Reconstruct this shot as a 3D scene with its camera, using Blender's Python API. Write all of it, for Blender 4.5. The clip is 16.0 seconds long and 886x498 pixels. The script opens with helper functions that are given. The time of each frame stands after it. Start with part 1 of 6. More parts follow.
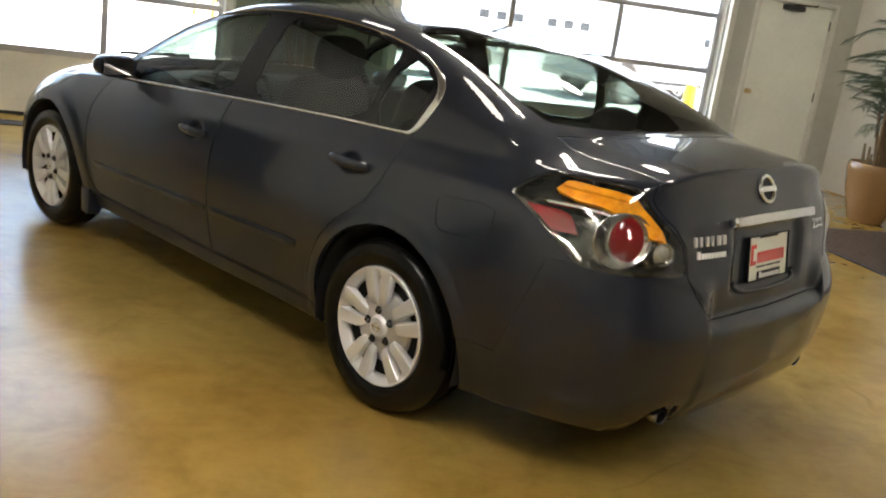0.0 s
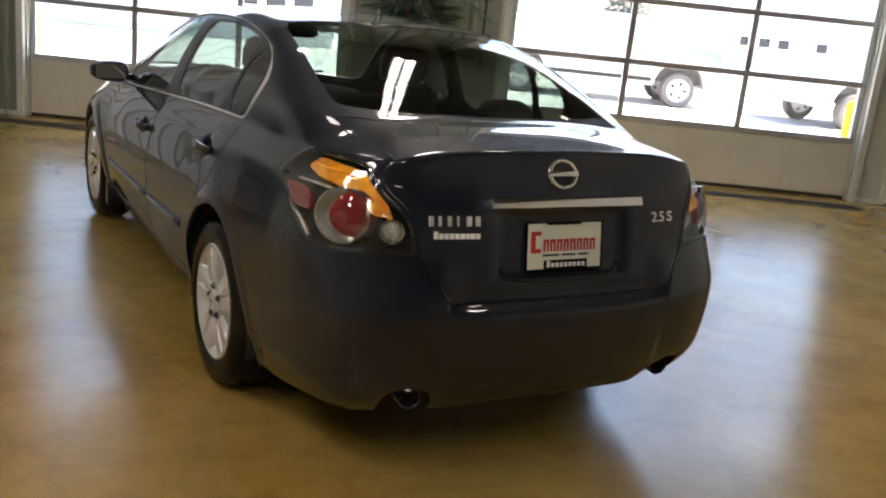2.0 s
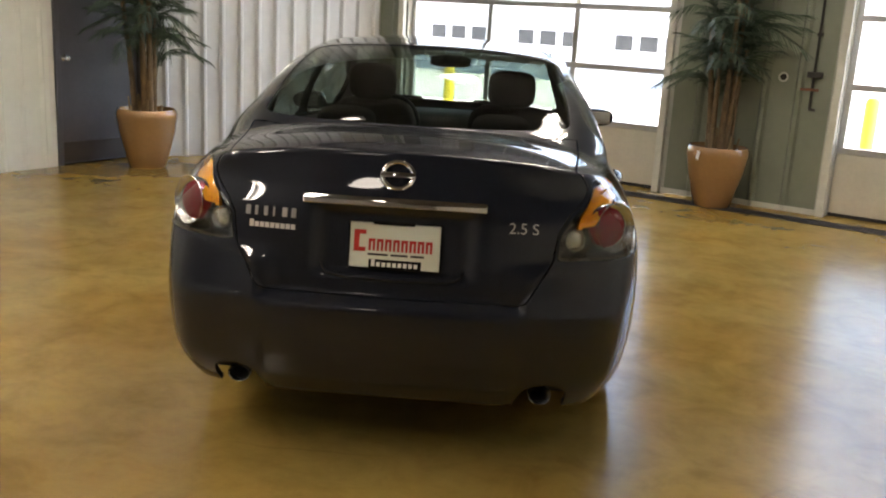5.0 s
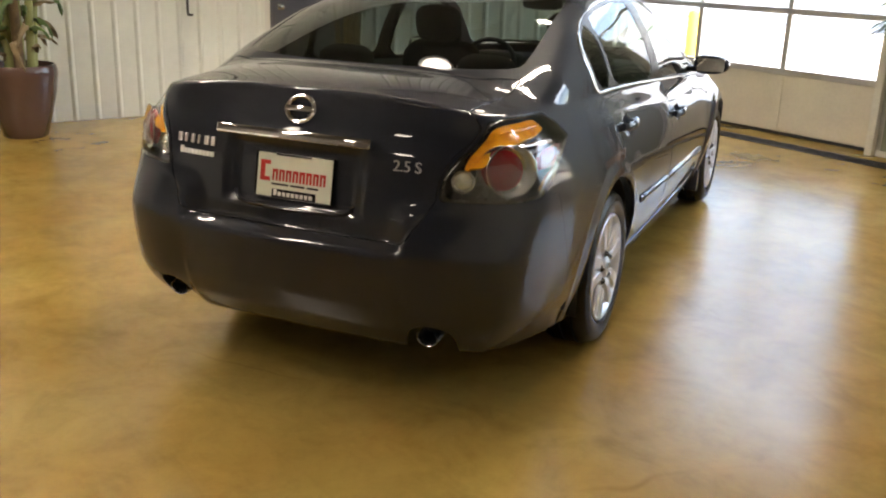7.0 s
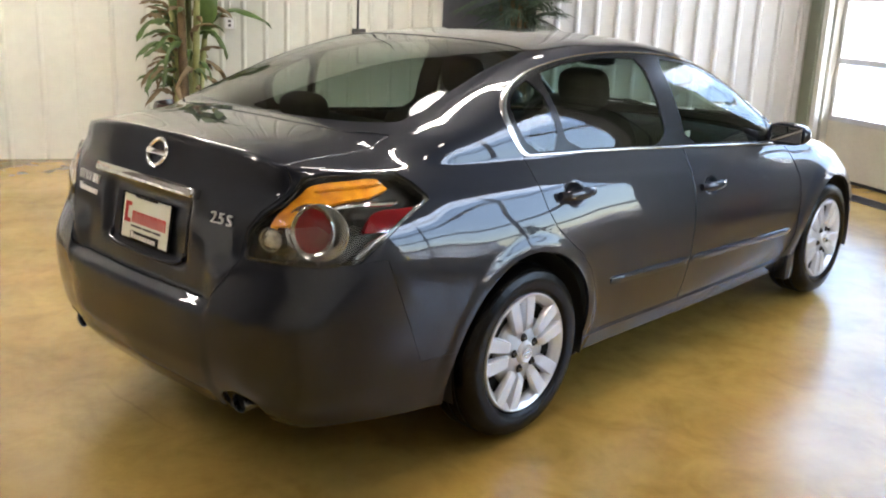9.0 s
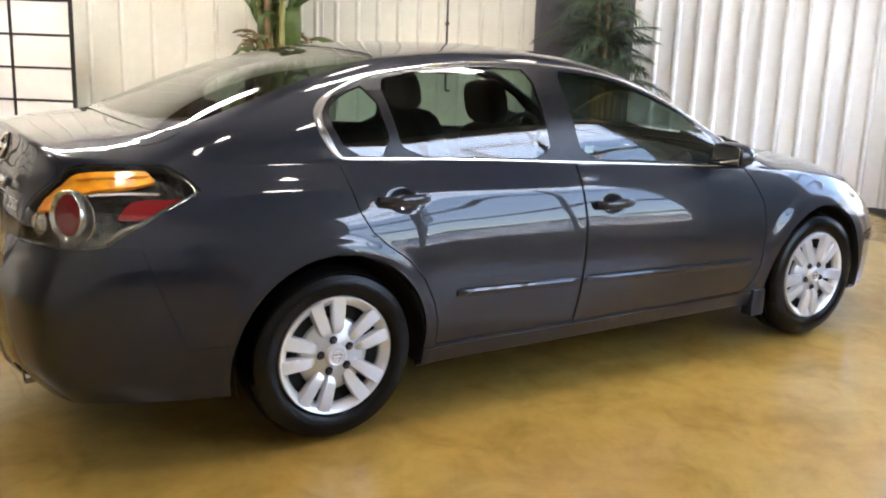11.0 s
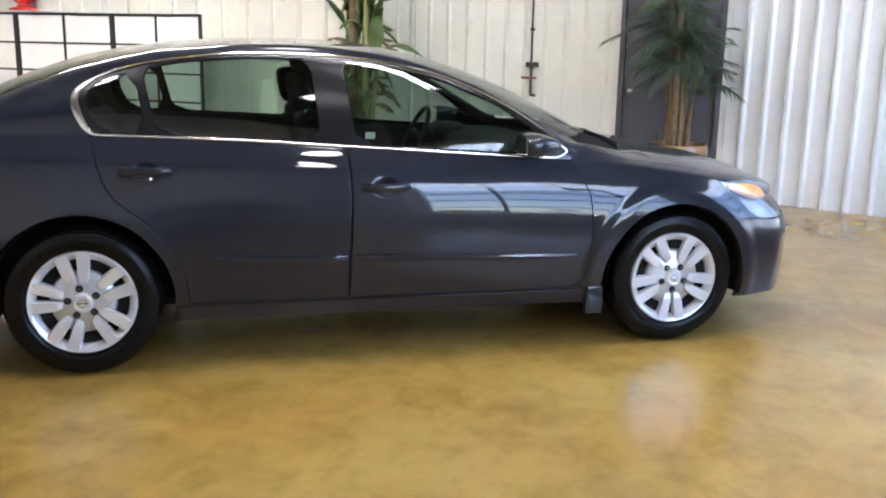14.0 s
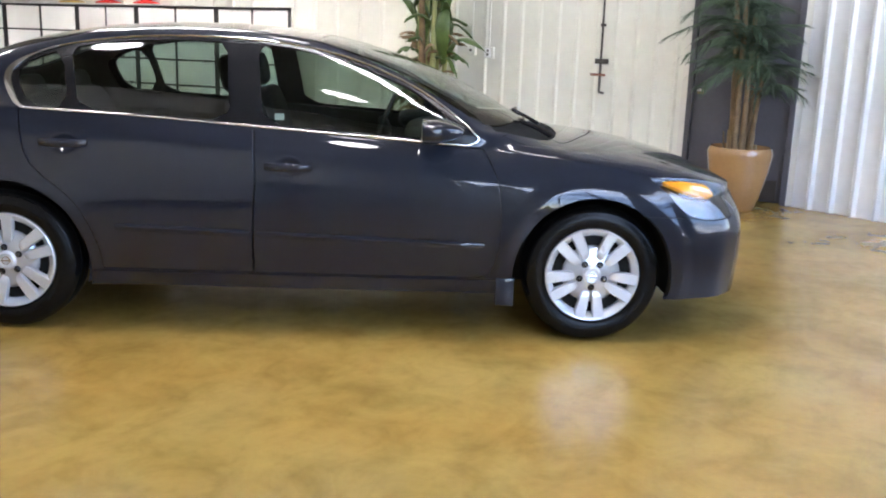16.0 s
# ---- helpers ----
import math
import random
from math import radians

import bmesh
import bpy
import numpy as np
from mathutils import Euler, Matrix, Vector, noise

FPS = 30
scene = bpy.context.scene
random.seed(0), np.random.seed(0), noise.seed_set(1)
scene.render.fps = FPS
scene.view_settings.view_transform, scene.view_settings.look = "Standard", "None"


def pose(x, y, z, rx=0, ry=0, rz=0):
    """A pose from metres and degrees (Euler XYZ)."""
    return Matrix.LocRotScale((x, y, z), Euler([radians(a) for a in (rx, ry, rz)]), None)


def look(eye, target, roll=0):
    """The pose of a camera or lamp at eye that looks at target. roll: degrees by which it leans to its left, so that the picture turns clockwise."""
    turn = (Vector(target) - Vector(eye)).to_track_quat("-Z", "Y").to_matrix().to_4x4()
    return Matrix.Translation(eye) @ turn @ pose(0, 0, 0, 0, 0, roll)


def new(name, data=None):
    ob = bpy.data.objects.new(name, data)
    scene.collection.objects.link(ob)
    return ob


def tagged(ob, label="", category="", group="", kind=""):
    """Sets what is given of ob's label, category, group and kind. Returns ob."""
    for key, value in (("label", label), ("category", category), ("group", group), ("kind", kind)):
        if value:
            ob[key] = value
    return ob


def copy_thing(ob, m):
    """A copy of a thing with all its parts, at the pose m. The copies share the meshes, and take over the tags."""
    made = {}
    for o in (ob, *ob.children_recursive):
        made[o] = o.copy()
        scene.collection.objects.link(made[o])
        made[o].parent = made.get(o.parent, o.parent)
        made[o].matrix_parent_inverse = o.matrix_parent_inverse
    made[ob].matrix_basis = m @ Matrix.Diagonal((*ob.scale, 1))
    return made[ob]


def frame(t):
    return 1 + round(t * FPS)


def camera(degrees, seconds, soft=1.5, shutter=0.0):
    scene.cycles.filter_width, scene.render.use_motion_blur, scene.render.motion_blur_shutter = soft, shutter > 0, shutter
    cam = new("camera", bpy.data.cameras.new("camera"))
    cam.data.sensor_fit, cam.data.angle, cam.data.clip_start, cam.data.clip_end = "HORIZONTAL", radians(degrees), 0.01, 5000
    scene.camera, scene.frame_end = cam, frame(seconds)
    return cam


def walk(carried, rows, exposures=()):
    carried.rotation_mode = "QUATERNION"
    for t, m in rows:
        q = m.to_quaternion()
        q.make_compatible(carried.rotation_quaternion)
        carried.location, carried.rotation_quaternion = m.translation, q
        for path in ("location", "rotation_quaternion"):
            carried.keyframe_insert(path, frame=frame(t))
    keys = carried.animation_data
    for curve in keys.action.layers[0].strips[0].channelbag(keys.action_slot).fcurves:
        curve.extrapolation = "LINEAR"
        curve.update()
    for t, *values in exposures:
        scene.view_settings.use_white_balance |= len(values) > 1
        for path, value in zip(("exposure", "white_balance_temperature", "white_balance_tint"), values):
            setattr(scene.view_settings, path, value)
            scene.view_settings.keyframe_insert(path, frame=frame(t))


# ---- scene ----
cam = camera(50.7, 16.0, 2.0)
PATH = [
    (0, (-1.584, -3.613, 1.528), (-0.986, -1.774, 1.017), 8.0),
    (0.5, (-1.164, -3.613, 1.539), (-0.593, -1.763, 1.038), 6.8),
    (1, (-0.753, -3.773, 1.56), (-0.373, -1.878, 1.049), 7.1),
    (1.5, (-0.336, -3.827, 1.545), (-0.091, -1.915, 1.011), 6.6),
    (2, (0.08, -3.916, 1.558), (0.098, -1.983, 1.047), 6.0),
    (2.5, (0.488, -3.983, 1.584), (0.277, -2.066, 1.054), 6.4),
    (3, (0.876, -3.895, 1.581), (0.532, -1.986, 1.094), 6.5),
    (3.5, (1.237, -3.85, 1.579), (0.677, -1.987, 1.118), 4.8),
    (4, (1.595, -3.741, 1.582), (0.881, -1.938, 1.092), 5.0),
    (4.5, (1.913, -3.493, 1.57), (1.113, -1.729, 1.072), 3.8),
    (5, (2.316, -3.329, 1.561), (1.25, -1.706, 1.082), 3.2),
    (5.2, (2.46, -3.25, 1.572), (1.3, -1.698, 1.08), 3.7),
    (7.3, (3.464, -2.124, 1.559), (1.887, -1.047, 0.964), 0.8),
    (7.5, (3.526, -1.984, 1.563), (1.914, -0.957, 0.973), 0.2),
    (8, (3.689, -1.618, 1.556), (1.92, -0.888, 0.976), 1.6),
    (8.5, (3.715, -1.21, 1.553), (1.902, -0.566, 1.006), 2.3),
    (9, (3.761, -0.823, 1.575), (1.914, -0.251, 1.062), 2.4),
    (9.5, (3.899, -0.442, 1.535), (2.014, -0.006, 1.029), 2.6),
    (10, (3.908, -0.058, 1.507), (2.01, 0.303, 0.989), 2.6),
    (10.2, (3.929, 0.081, 1.501), (2.018, 0.394, 1.002), 2.2),
    (12.3, (4.157, 1.713, 1.511), (2.227, 1.425, 1.072), 2.9),
    (12.5, (4.128, 1.877, 1.493), (2.205, 1.537, 1.06), 2.7),
    (13, (4.075, 2.247, 1.498), (2.161, 1.842, 1.081), 1.9),
    (13.5, (4.121, 2.674, 1.488), (2.244, 2.146, 1.043), 1.5),
    (14, (4.032, 3.029, 1.461), (2.161, 2.471, 1.028), 1.1),
    (14.5, (3.982, 3.406, 1.46), (2.132, 2.748, 1.079), 0.8),
    (15, (3.969, 3.777, 1.455), (2.184, 2.972, 1.045), 1.8),
    (15.5, (3.783, 4.045, 1.434), (2.036, 3.174, 0.996), 2.1),
    (16, (3.54, 4.288, 1.42), (1.826, 3.357, 0.981), 1.9),
]
walk(cam, [(t, look(eye, target, roll)) for t, eye, target, roll in PATH],
     [(0, 3.05, 6650, 14), (0.5, 3.05, 6050, 14), (1.0, 3.05, 6150, 15), (1.5, 2.95, 6250, 16), (2.0, 2.45, 6600, 18), (2.5, 2.45, 6650, 17), (3.0, 2.45, 6500, 17), (3.5, 2.3, 6500, 17), (4.5, 2.35, 6600, 17), (5.2, 2.9, 7050, 17), (7.5, 3.17, 7350, 18), (8.0, 3.32, 7600, 15), (8.5, 3.52, 6850, 18), (9, 3.45, 6450, 18), (10, 3.62, 6700, 19), (12.5, 3.48, 6050, 20), (16.0, 3.57, 5850, 20)])

# ---- world and light ----
world = bpy.data.worlds.new("sky")
scene.world = world
world.use_nodes = True
wn = world.node_tree.nodes
sky = wn.new("ShaderNodeTexSky")
sky.sky_type = 'NISHITA'
sky.sun_disc = False
sky.sun_elevation = radians(54)
sky.sun_rotation = radians(81)
wn["Background"].inputs[1].default_value = 0.15
world.node_tree.links.new(sky.outputs[0], wn["Background"].inputs[0])
sun = new("sun", bpy.data.lights.new("sun", "SUN"))
sun.data.energy, sun.data.angle, sun.data.color = 5.0, radians(0.5), (1, 0.95, 0.88)
# from the east and high, so that it falls on the forecourt and hardly reaches inside
sun.matrix_world = look((10, 1.6, 13.9), (0, 0, 0))


# ---- helpers of this scene ----
def shade(name, colour, rough=0.5, metal=0.0, vary=0.0, scale=4.0, bump=0.0, bscale=60.0, coat=0.0, second=None, spec=0.5):
    """A surface with large and small variation of colour and gloss, and a fine relief."""
    m = bpy.data.materials.new(name)
    m.use_nodes = True
    nt = m.node_tree
    b = nt.nodes["Principled BSDF"]
    b.inputs["Base Color"].default_value = (*colour, 1)
    b.inputs["Roughness"].default_value = rough
    b.inputs["Metallic"].default_value = metal
    b.inputs["Coat Weight"].default_value = coat
    b.inputs["Coat Roughness"].default_value = 0.03
    b.inputs["Specular IOR Level"].default_value = spec
    if vary or bump:
        tc = nt.nodes.new("ShaderNodeTexCoord")
    if vary:
        n1, n2 = nt.nodes.new("ShaderNodeTexNoise"), nt.nodes.new("ShaderNodeTexNoise")
        n1.inputs["Scale"].default_value, n2.inputs["Scale"].default_value = scale, scale * 11
        n1.inputs["Detail"].default_value, n2.inputs["Detail"].default_value = 5, 4
        mix = nt.nodes.new("ShaderNodeMix")
        mix.data_type, mix.blend_type = 'FLOAT', 'MIX'
        mix.inputs[0].default_value = 0.4
        ramp = nt.nodes.new("ShaderNodeValToRGB")
        other = second or tuple(c * (1 - vary) for c in colour)
        ramp.color_ramp.elements[0].position, ramp.color_ramp.elements[1].position = 0.36, 0.64
        ramp.color_ramp.elements[0].color = (*other, 1)
        ramp.color_ramp.elements[1].color = (*[min(1, c * (1 + vary * 0.5)) for c in colour], 1)
        rr = nt.nodes.new("ShaderNodeMapRange")
        rr.inputs["To Min"].default_value, rr.inputs["To Max"].default_value = max(0.02, rough * (1 - vary)), min(1, rough * (1 + vary))
        for n in (n1, n2):
            nt.links.new(tc.outputs["Object"], n.inputs["Vector"])
        nt.links.new(n1.outputs["Fac"], mix.inputs[2])
        nt.links.new(n2.outputs["Fac"], mix.inputs[3])
        nt.links.new(mix.outputs[0], ramp.inputs[0])
        nt.links.new(ramp.outputs[0], b.inputs["Base Color"])
        nt.links.new(n2.outputs["Fac"], rr.inputs["Value"])
        nt.links.new(rr.outputs[0], b.inputs["Roughness"])
    if bump:
        n3, bp = nt.nodes.new("ShaderNodeTexNoise"), nt.nodes.new("ShaderNodeBump")
        n3.inputs["Scale"].default_value, n3.inputs["Detail"].default_value = bscale, 3
        bp.inputs["Strength"].default_value, bp.inputs["Distance"].default_value = bump, 0.01
        nt.links.new(tc.outputs["Object"], n3.inputs["Vector"])
        nt.links.new(n3.outputs["Fac"], bp.inputs["Height"])
        nt.links.new(bp.outputs[0], b.inputs["Normal"])
    return m


def glow(name, colour, strength):
    m = bpy.data.materials.new(name)
    m.use_nodes = True
    b = m.node_tree.nodes["Principled BSDF"]
    b.inputs["Base Color"].default_value = (*colour, 1)
    b.inputs["Emission Color"].default_value = (*colour, 1)
    b.inputs["Emission Strength"].default_value = strength
    return m


def clear(name, tint, rough=0.0, ior=1.45):
    """Thin glass: mostly see-through with a mirror film on top."""
    m = bpy.data.materials.new(name)
    m.use_nodes = True
    nt = m.node_tree
    for n in list(nt.nodes):
        nt.nodes.remove(n)
    out, mix = nt.nodes.new("ShaderNodeOutputMaterial"), nt.nodes.new("ShaderNodeMixShader")
    tr, gl, fr = nt.nodes.new("ShaderNodeBsdfTransparent"), nt.nodes.new("ShaderNodeBsdfGlossy"), nt.nodes.new("ShaderNodeLayerWeight")
    tr.inputs[0].default_value = (*tint, 1)
    gl.inputs["Roughness"].default_value = rough
    fr.inputs["Blend"].default_value = 0.5
    power, scale = nt.nodes.new("ShaderNodeMath"), nt.nodes.new("ShaderNodeMath")
    power.operation, scale.operation = 'POWER', 'MULTIPLY_ADD'
    power.inputs[1].default_value = 4.5
    f0 = ((ior - 1) / (ior + 1)) ** 2 * 1.8
    scale.inputs[1].default_value, scale.inputs[2].default_value = 1 - f0, f0
    nt.links.new(fr.outputs["Facing"], power.inputs[0])
    nt.links.new(power.outputs[0], scale.inputs[0])
    nt.links.new(scale.outputs[0], mix.inputs[0])
    nt.links.new(tr.outputs[0], mix.inputs[1])
    nt.links.new(gl.outputs[0], mix.inputs[2])
    nt.links.new(mix.outputs[0], out.inputs[0])
    return m


def box(bm, lo, hi, bevel=0.0):
    v = [bm.verts.new((x, y, z)) for z in (lo[2], hi[2]) for y in (lo[1], hi[1]) for x in (lo[0], hi[0])]
    fs = [bm.faces.new([v[i] for i in q]) for q in ((0, 2, 3, 1), (4, 5, 7, 6), (0, 1, 5, 4), (2, 6, 7, 3), (0, 4, 6, 2), (1, 3, 7, 5))]
    if bevel:
        es = list({e for f in fs for e in f.edges})
        bmesh.ops.bevel(bm, geom=es, offset=bevel, segments=2, profile=0.5, affect='EDGES')
    return v


def boxes(*pairs, bevel=0.0):
    bm = bmesh.new()
    for lo, hi in pairs:
        box(bm, lo, hi, bevel)
    return bm


def lathe(profile, n=48, axis='z', cap=True, sweep=None):
    """A turned form from (radius, height) pairs."""
    bm = bmesh.new()
    rings = []
    for r, h in profile:
        ring = []
        for i in range(n):
            a = 2 * math.pi * i / n
            c, s = r * math.cos(a), r * math.sin(a)
            ring.append(bm.verts.new((c, s, h) if axis == 'z' else ((h, c, s) if axis == 'x' else (c, h, s))))
        rings.append(ring)
    for a, b in zip(rings, rings[1:]):
        for i in range(n):
            bm.faces.new((a[i], a[(i + 1) % n], b[(i + 1) % n], b[i]))
    if cap:
        for ring in (rings[0], rings[-1]):
            bm.faces.new(ring)
    bmesh.ops.recalc_face_normals(bm, faces=bm.faces)
    return bm


def tube(points, radius, n=8, bm=None, taper=1.0):
    """A round bar along a line of points."""
    bm = bm or bmesh.new()
    pts = [Vector(p) for p in points]
    rings = []
    for i, p in enumerate(pts):
        d = (pts[min(i + 1, len(pts) - 1)] - pts[max(i - 1, 0)]).normalized()
        up = Vector((0, 0, 1)) if abs(d.z) < 0.9 else Vector((1, 0, 0))
        a = d.cross(up).normalized()
        b = d.cross(a)
        r = radius * (1 + (taper - 1) * i / max(1, len(pts) - 1))
        rings.append([bm.verts.new(p + r * (math.cos(2 * math.pi * k / n) * a + math.sin(2 * math.pi * k / n) * b)) for k in range(n)])
    for a, b in zip(rings, rings[1:]):
        for k in range(n):
            bm.faces.new((a[k], a[(k + 1) % n], b[(k + 1) % n], b[k]))
    bm.faces.new(rings[0][::-1])
    bm.faces.new(rings[-1])
    return bm


def part(name, bm, material, parent=None, label="", smooth=False):
    """Links a bmesh as one mesh object, under a thing or a part."""
    me = bpy.data.meshes.new(name)
    bmesh.ops.recalc_face_normals(bm, faces=bm.faces)
    bm.to_mesh(me)
    bm.free()
    me.materials.append(material)
    if smooth:
        me.polygons.foreach_set("use_smooth", [True] * len(me.polygons))
        me.set_sharp_from_angle(angle=radians(40))
    ob = new(name, me)
    if parent:
        ob.parent = parent
    if label:
        tagged(ob, label)
    return ob


def thing(name, label, category, at=None, group="", kind=""):
    ob = new(name)
    ob.empty_display_size = 0.1
    if at is not None:
        ob.matrix_world = at
    return tagged(ob, label, category, group, kind)


# ---- materials ----
M_wall = shade("cream_steel_sheet", (0.645, 0.645, 0.56), 0.42, 0, 0.06, 1.3)
# the cream sheet again, whitened for the daylight on the northwest stretch
M_wall_daylit = shade("daylit_steel_sheet", (0.66, 0.67, 0.67), 0.40, 0, 0.06, 1.3)
M_darkclad = shade("brown_grey_steel_sheet", (0.16, 0.14, 0.12), 0.5, 0, 0.08, 1.3)
# header over the doors: same north wall, shade put into its colour
M_header = shade("shaded_header_sheet", (0.10, 0.10, 0.085), 0.5, 0, 0.08, 1.3)
# greenish north wall sheets, coloured darker because the wall is backlit
M_olive_backlit = shade("backlit_olive_steel_sheet", (0.22, 0.24, 0.18), 0.45, 0, 0.08, 1.3)
M_north_backlit = shade("backlit_pale_steel_sheet", (0.48, 0.48, 0.42), 0.45, 0, 0.08, 1.3)
M_wall_plain = shade("painted_wall", (0.63, 0.61, 0.55), 0.5, 0, 0.06, 1.0)
M_trim = shade("painted_steel_trim", (0.62, 0.62, 0.55), 0.4, 0, 0.1, 3)
M_ceiling = shade("dark_ceiling", (0.10, 0.085, 0.065), 0.7, 0, 0.15, 1)
M_alu = shade("mill_aluminium", (0.55, 0.55, 0.55), 0.35, 0.8, 0.12, 6)
M_panel = shade("insulated_door_panel", (0.60, 0.57, 0.47), 0.45, 0, 0.08, 3, 0.05, 80)
M_pane = clear("window_glass", (0.96, 0.98, 0.97))
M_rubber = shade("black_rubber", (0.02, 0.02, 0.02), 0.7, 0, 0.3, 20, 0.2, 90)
M_doorwhite = shade("cream_door_paint", (0.74, 0.75, 0.66), 0.4, 0, 0.06, 2)
M_doorgrey = shade("slate_grey_door_paint", (0.066, 0.063, 0.072), 0.45, 0, 0.15, 3)
M_brass = shade("satin_brass", (0.55, 0.42, 0.2), 0.3, 1)
M_iron = shade("dark_iron", (0.06, 0.055, 0.05), 0.5, 0.7, 0.3, 20)
M_rust = shade("rusty_iron", (0.22, 0.09, 0.05), 0.7, 0.3, 0.3, 20)
M_mat = shade("carpet_mat", (0.10, 0.072, 0.052), 1.0, 0, 0.3, 30, 0.6, 220, spec=0.05)
M_asphalt = shade("pale_concrete_yard", (0.60, 0.58, 0.55), 0.9, 0, 0.12, 0.5, 0.2, 60)
M_white_wall = shade("white_cladding", (0.75, 0.75, 0.74), 0.5, 0, 0.05, 1)
M_dark_glass = shade("dark_window", (0.03, 0.035, 0.04), 0.08)
# truck windows, with the haze of the bright yard put into the colour
M_truckglass = shade("glare_paled_window", (0.42, 0.42, 0.41), 0.3, 0.0)
M_yellow = shade("yellow_paint", (0.75, 0.55, 0.04), 0.5, 0, 0.1, 5)
M_lampglow = glow("lamp_diffuser", (1.0, 0.97, 0.86), 14.0)
M_whitesteel = shade("white_enamel", (0.8, 0.8, 0.78), 0.35)


def concrete():
    """Stained and polished slab: clouds of ochre and brown, pale wear, soft brown streaks."""
    m = bpy.data.materials.new("stained_polished_concrete")
    m.use_nodes = True
    nt = m.node_tree
    L = nt.links.new
    b = nt.nodes["Principled BSDF"]
    tc = nt.nodes.new("ShaderNodeTexCoord")

    def noise_at(scale, detail, dist=0.0, rough=0.55):
        n = nt.nodes.new("ShaderNodeTexNoise")
        n.inputs["Scale"].default_value, n.inputs["Detail"].default_value = scale, detail
        n.inputs["Distortion"].default_value, n.inputs["Roughness"].default_value = dist, rough
        L(tc.outputs["Object"], n.inputs["Vector"])
        return n

    def ramp(src, stops):
        r = nt.nodes.new("ShaderNodeValToRGB")
        els = r.color_ramp.elements
        while len(els) < len(stops):
            els.new(0.5)
        for e, (p, c) in zip(els, stops):
            e.position, e.color = p, (*c, 1)
        L(src, r.inputs[0])
        return r

    def mixc(kind, fac, a, c):
        x = nt.nodes.new("ShaderNodeMix")
        x.data_type, x.blend_type = 'RGBA', kind
        if isinstance(fac, float):
            x.inputs[0].default_value = fac
        else:
            L(fac, x.inputs[0])
        L(a, x.inputs[6])
        L(c, x.inputs[7])
        return x.outputs[2]

    big = ramp(noise_at(0.5, 2, 0.4).outputs["Fac"], [(0.25, (0.255, 0.162, 0.036)), (0.50, (0.315, 0.210, 0.050)), (0.75, (0.37, 0.262, 0.078))])
    mid = ramp(noise_at(3.2, 7, 0.6, 0.66).outputs["Fac"], [(0.28, (0.78, 0.76, 0.70)), (0.52, (1.0, 1.0, 1.0)), (0.74, (1.14, 1.15, 1.18))])
    col = mixc('MULTIPLY', 1.0, big.outputs[0], mid.outputs[0])
    tint = ramp(noise_at(1.1, 5, 0.5, 0.6).outputs["Fac"], [(0.35, (1.0, 0.88, 0.80)), (0.6, (1.0, 1.0, 1.0))])
    col = mixc('MULTIPLY', 0.8, col, tint.outputs[0])
    speck = ramp(noise_at(13, 5, 0.3, 0.6).outputs["Fac"], [(0.32, (0.94, 0.93, 0.91)), (0.5, (1.0, 1.0, 1.0)), (0.7, (1.04, 1.04, 1.04))])
    col = mixc('MULTIPLY', 1.0, col, speck.outputs[0])
    # long soft brown streaks and small worn spots
    mp = nt.nodes.new("ShaderNodeMapping")
    mp.inputs["Rotation"].default_value, mp.inputs["Scale"].default_value = (0, 0, 0.5), (0.9, 3.4, 1)
    L(tc.outputs["Object"], mp.inputs["Vector"])
    streak = noise_at(1.5, 6, 1.2, 0.62)
    L(mp.outputs[0], streak.inputs["Vector"])
    dark = ramp(streak.outputs["Fac"], [(0.28, (0.62, 0.56, 0.48)), (0.47, (1, 1, 1))])
    col = mixc('MULTIPLY', 0.2, col, dark.outputs[0])
    # a few hairline cracks that wander
    warp = nt.nodes.new("ShaderNodeMix")
    warp.data_type, warp.blend_type = 'RGBA', 'LINEAR_LIGHT'
    warp.inputs[0].default_value = 0.07
    L(tc.outputs["Object"], warp.inputs[6])
    L(noise_at(2.2, 2, 0.0, 0.5).outputs["Color"], warp.inputs[7])
    vor = nt.nodes.new("ShaderNodeTexVoronoi")
    vor.feature = 'DISTANCE_TO_EDGE'
    vor.inputs["Scale"].default_value = 0.42
    L(warp.outputs[2], vor.inputs["Vector"])
    crack = ramp(vor.outputs["Distance"], [(0.0, (0.78, 0.74, 0.68)), (0.0014, (0.91, 0.89, 0.86)), (0.0034, (1, 1, 1))])
    where = ramp(noise_at(0.8, 3, 0.4).outputs["Fac"], [(0.58, (0, 0, 0)), (0.70, (1, 1, 1))])
    col = mixc('MULTIPLY', where.outputs[0], col, crack.outputs[0])
    L(col, b.inputs["Base Color"])
    # unevenly worn polish
    worn = nt.nodes.new("ShaderNodeMapRange")
    worn.inputs["From Min"].default_value, worn.inputs["From Max"].default_value = 0.33, 0.67
    worn.inputs["To Min"].default_value, worn.inputs["To Max"].default_value = 0.20, 0.262
    L(noise_at(1.2, 1, 0.1, 0.5).outputs["Fac"], worn.inputs["Value"])
    L(worn.outputs[0], b.inputs["Roughness"])
    b.inputs["Specular IOR Level"].default_value = 0.55
    return m


M_floor = concrete()

# ---- the room: x from west to east, y from south to north, the car stands askew ----
WX, EX, NY, SY, H = -5.567, 5.92, 5.567, -8.0, 4.9
T = 0.2
OUT_Z = -0.15
floor = tagged(part("floor", boxes(((WX - T, SY - T, -0.2), (EX + T, NY + T, 0))), M_floor), "ochre stained polished concrete floor with cracks and worn patches", "floor", kind="structure")
ceiling = tagged(part("ceiling", boxes(((WX - T, SY - T, H), (EX + T, NY + T, H + 0.2))), M_ceiling), "dark brown ceiling of the showroom bay", "ceiling", kind="structure")

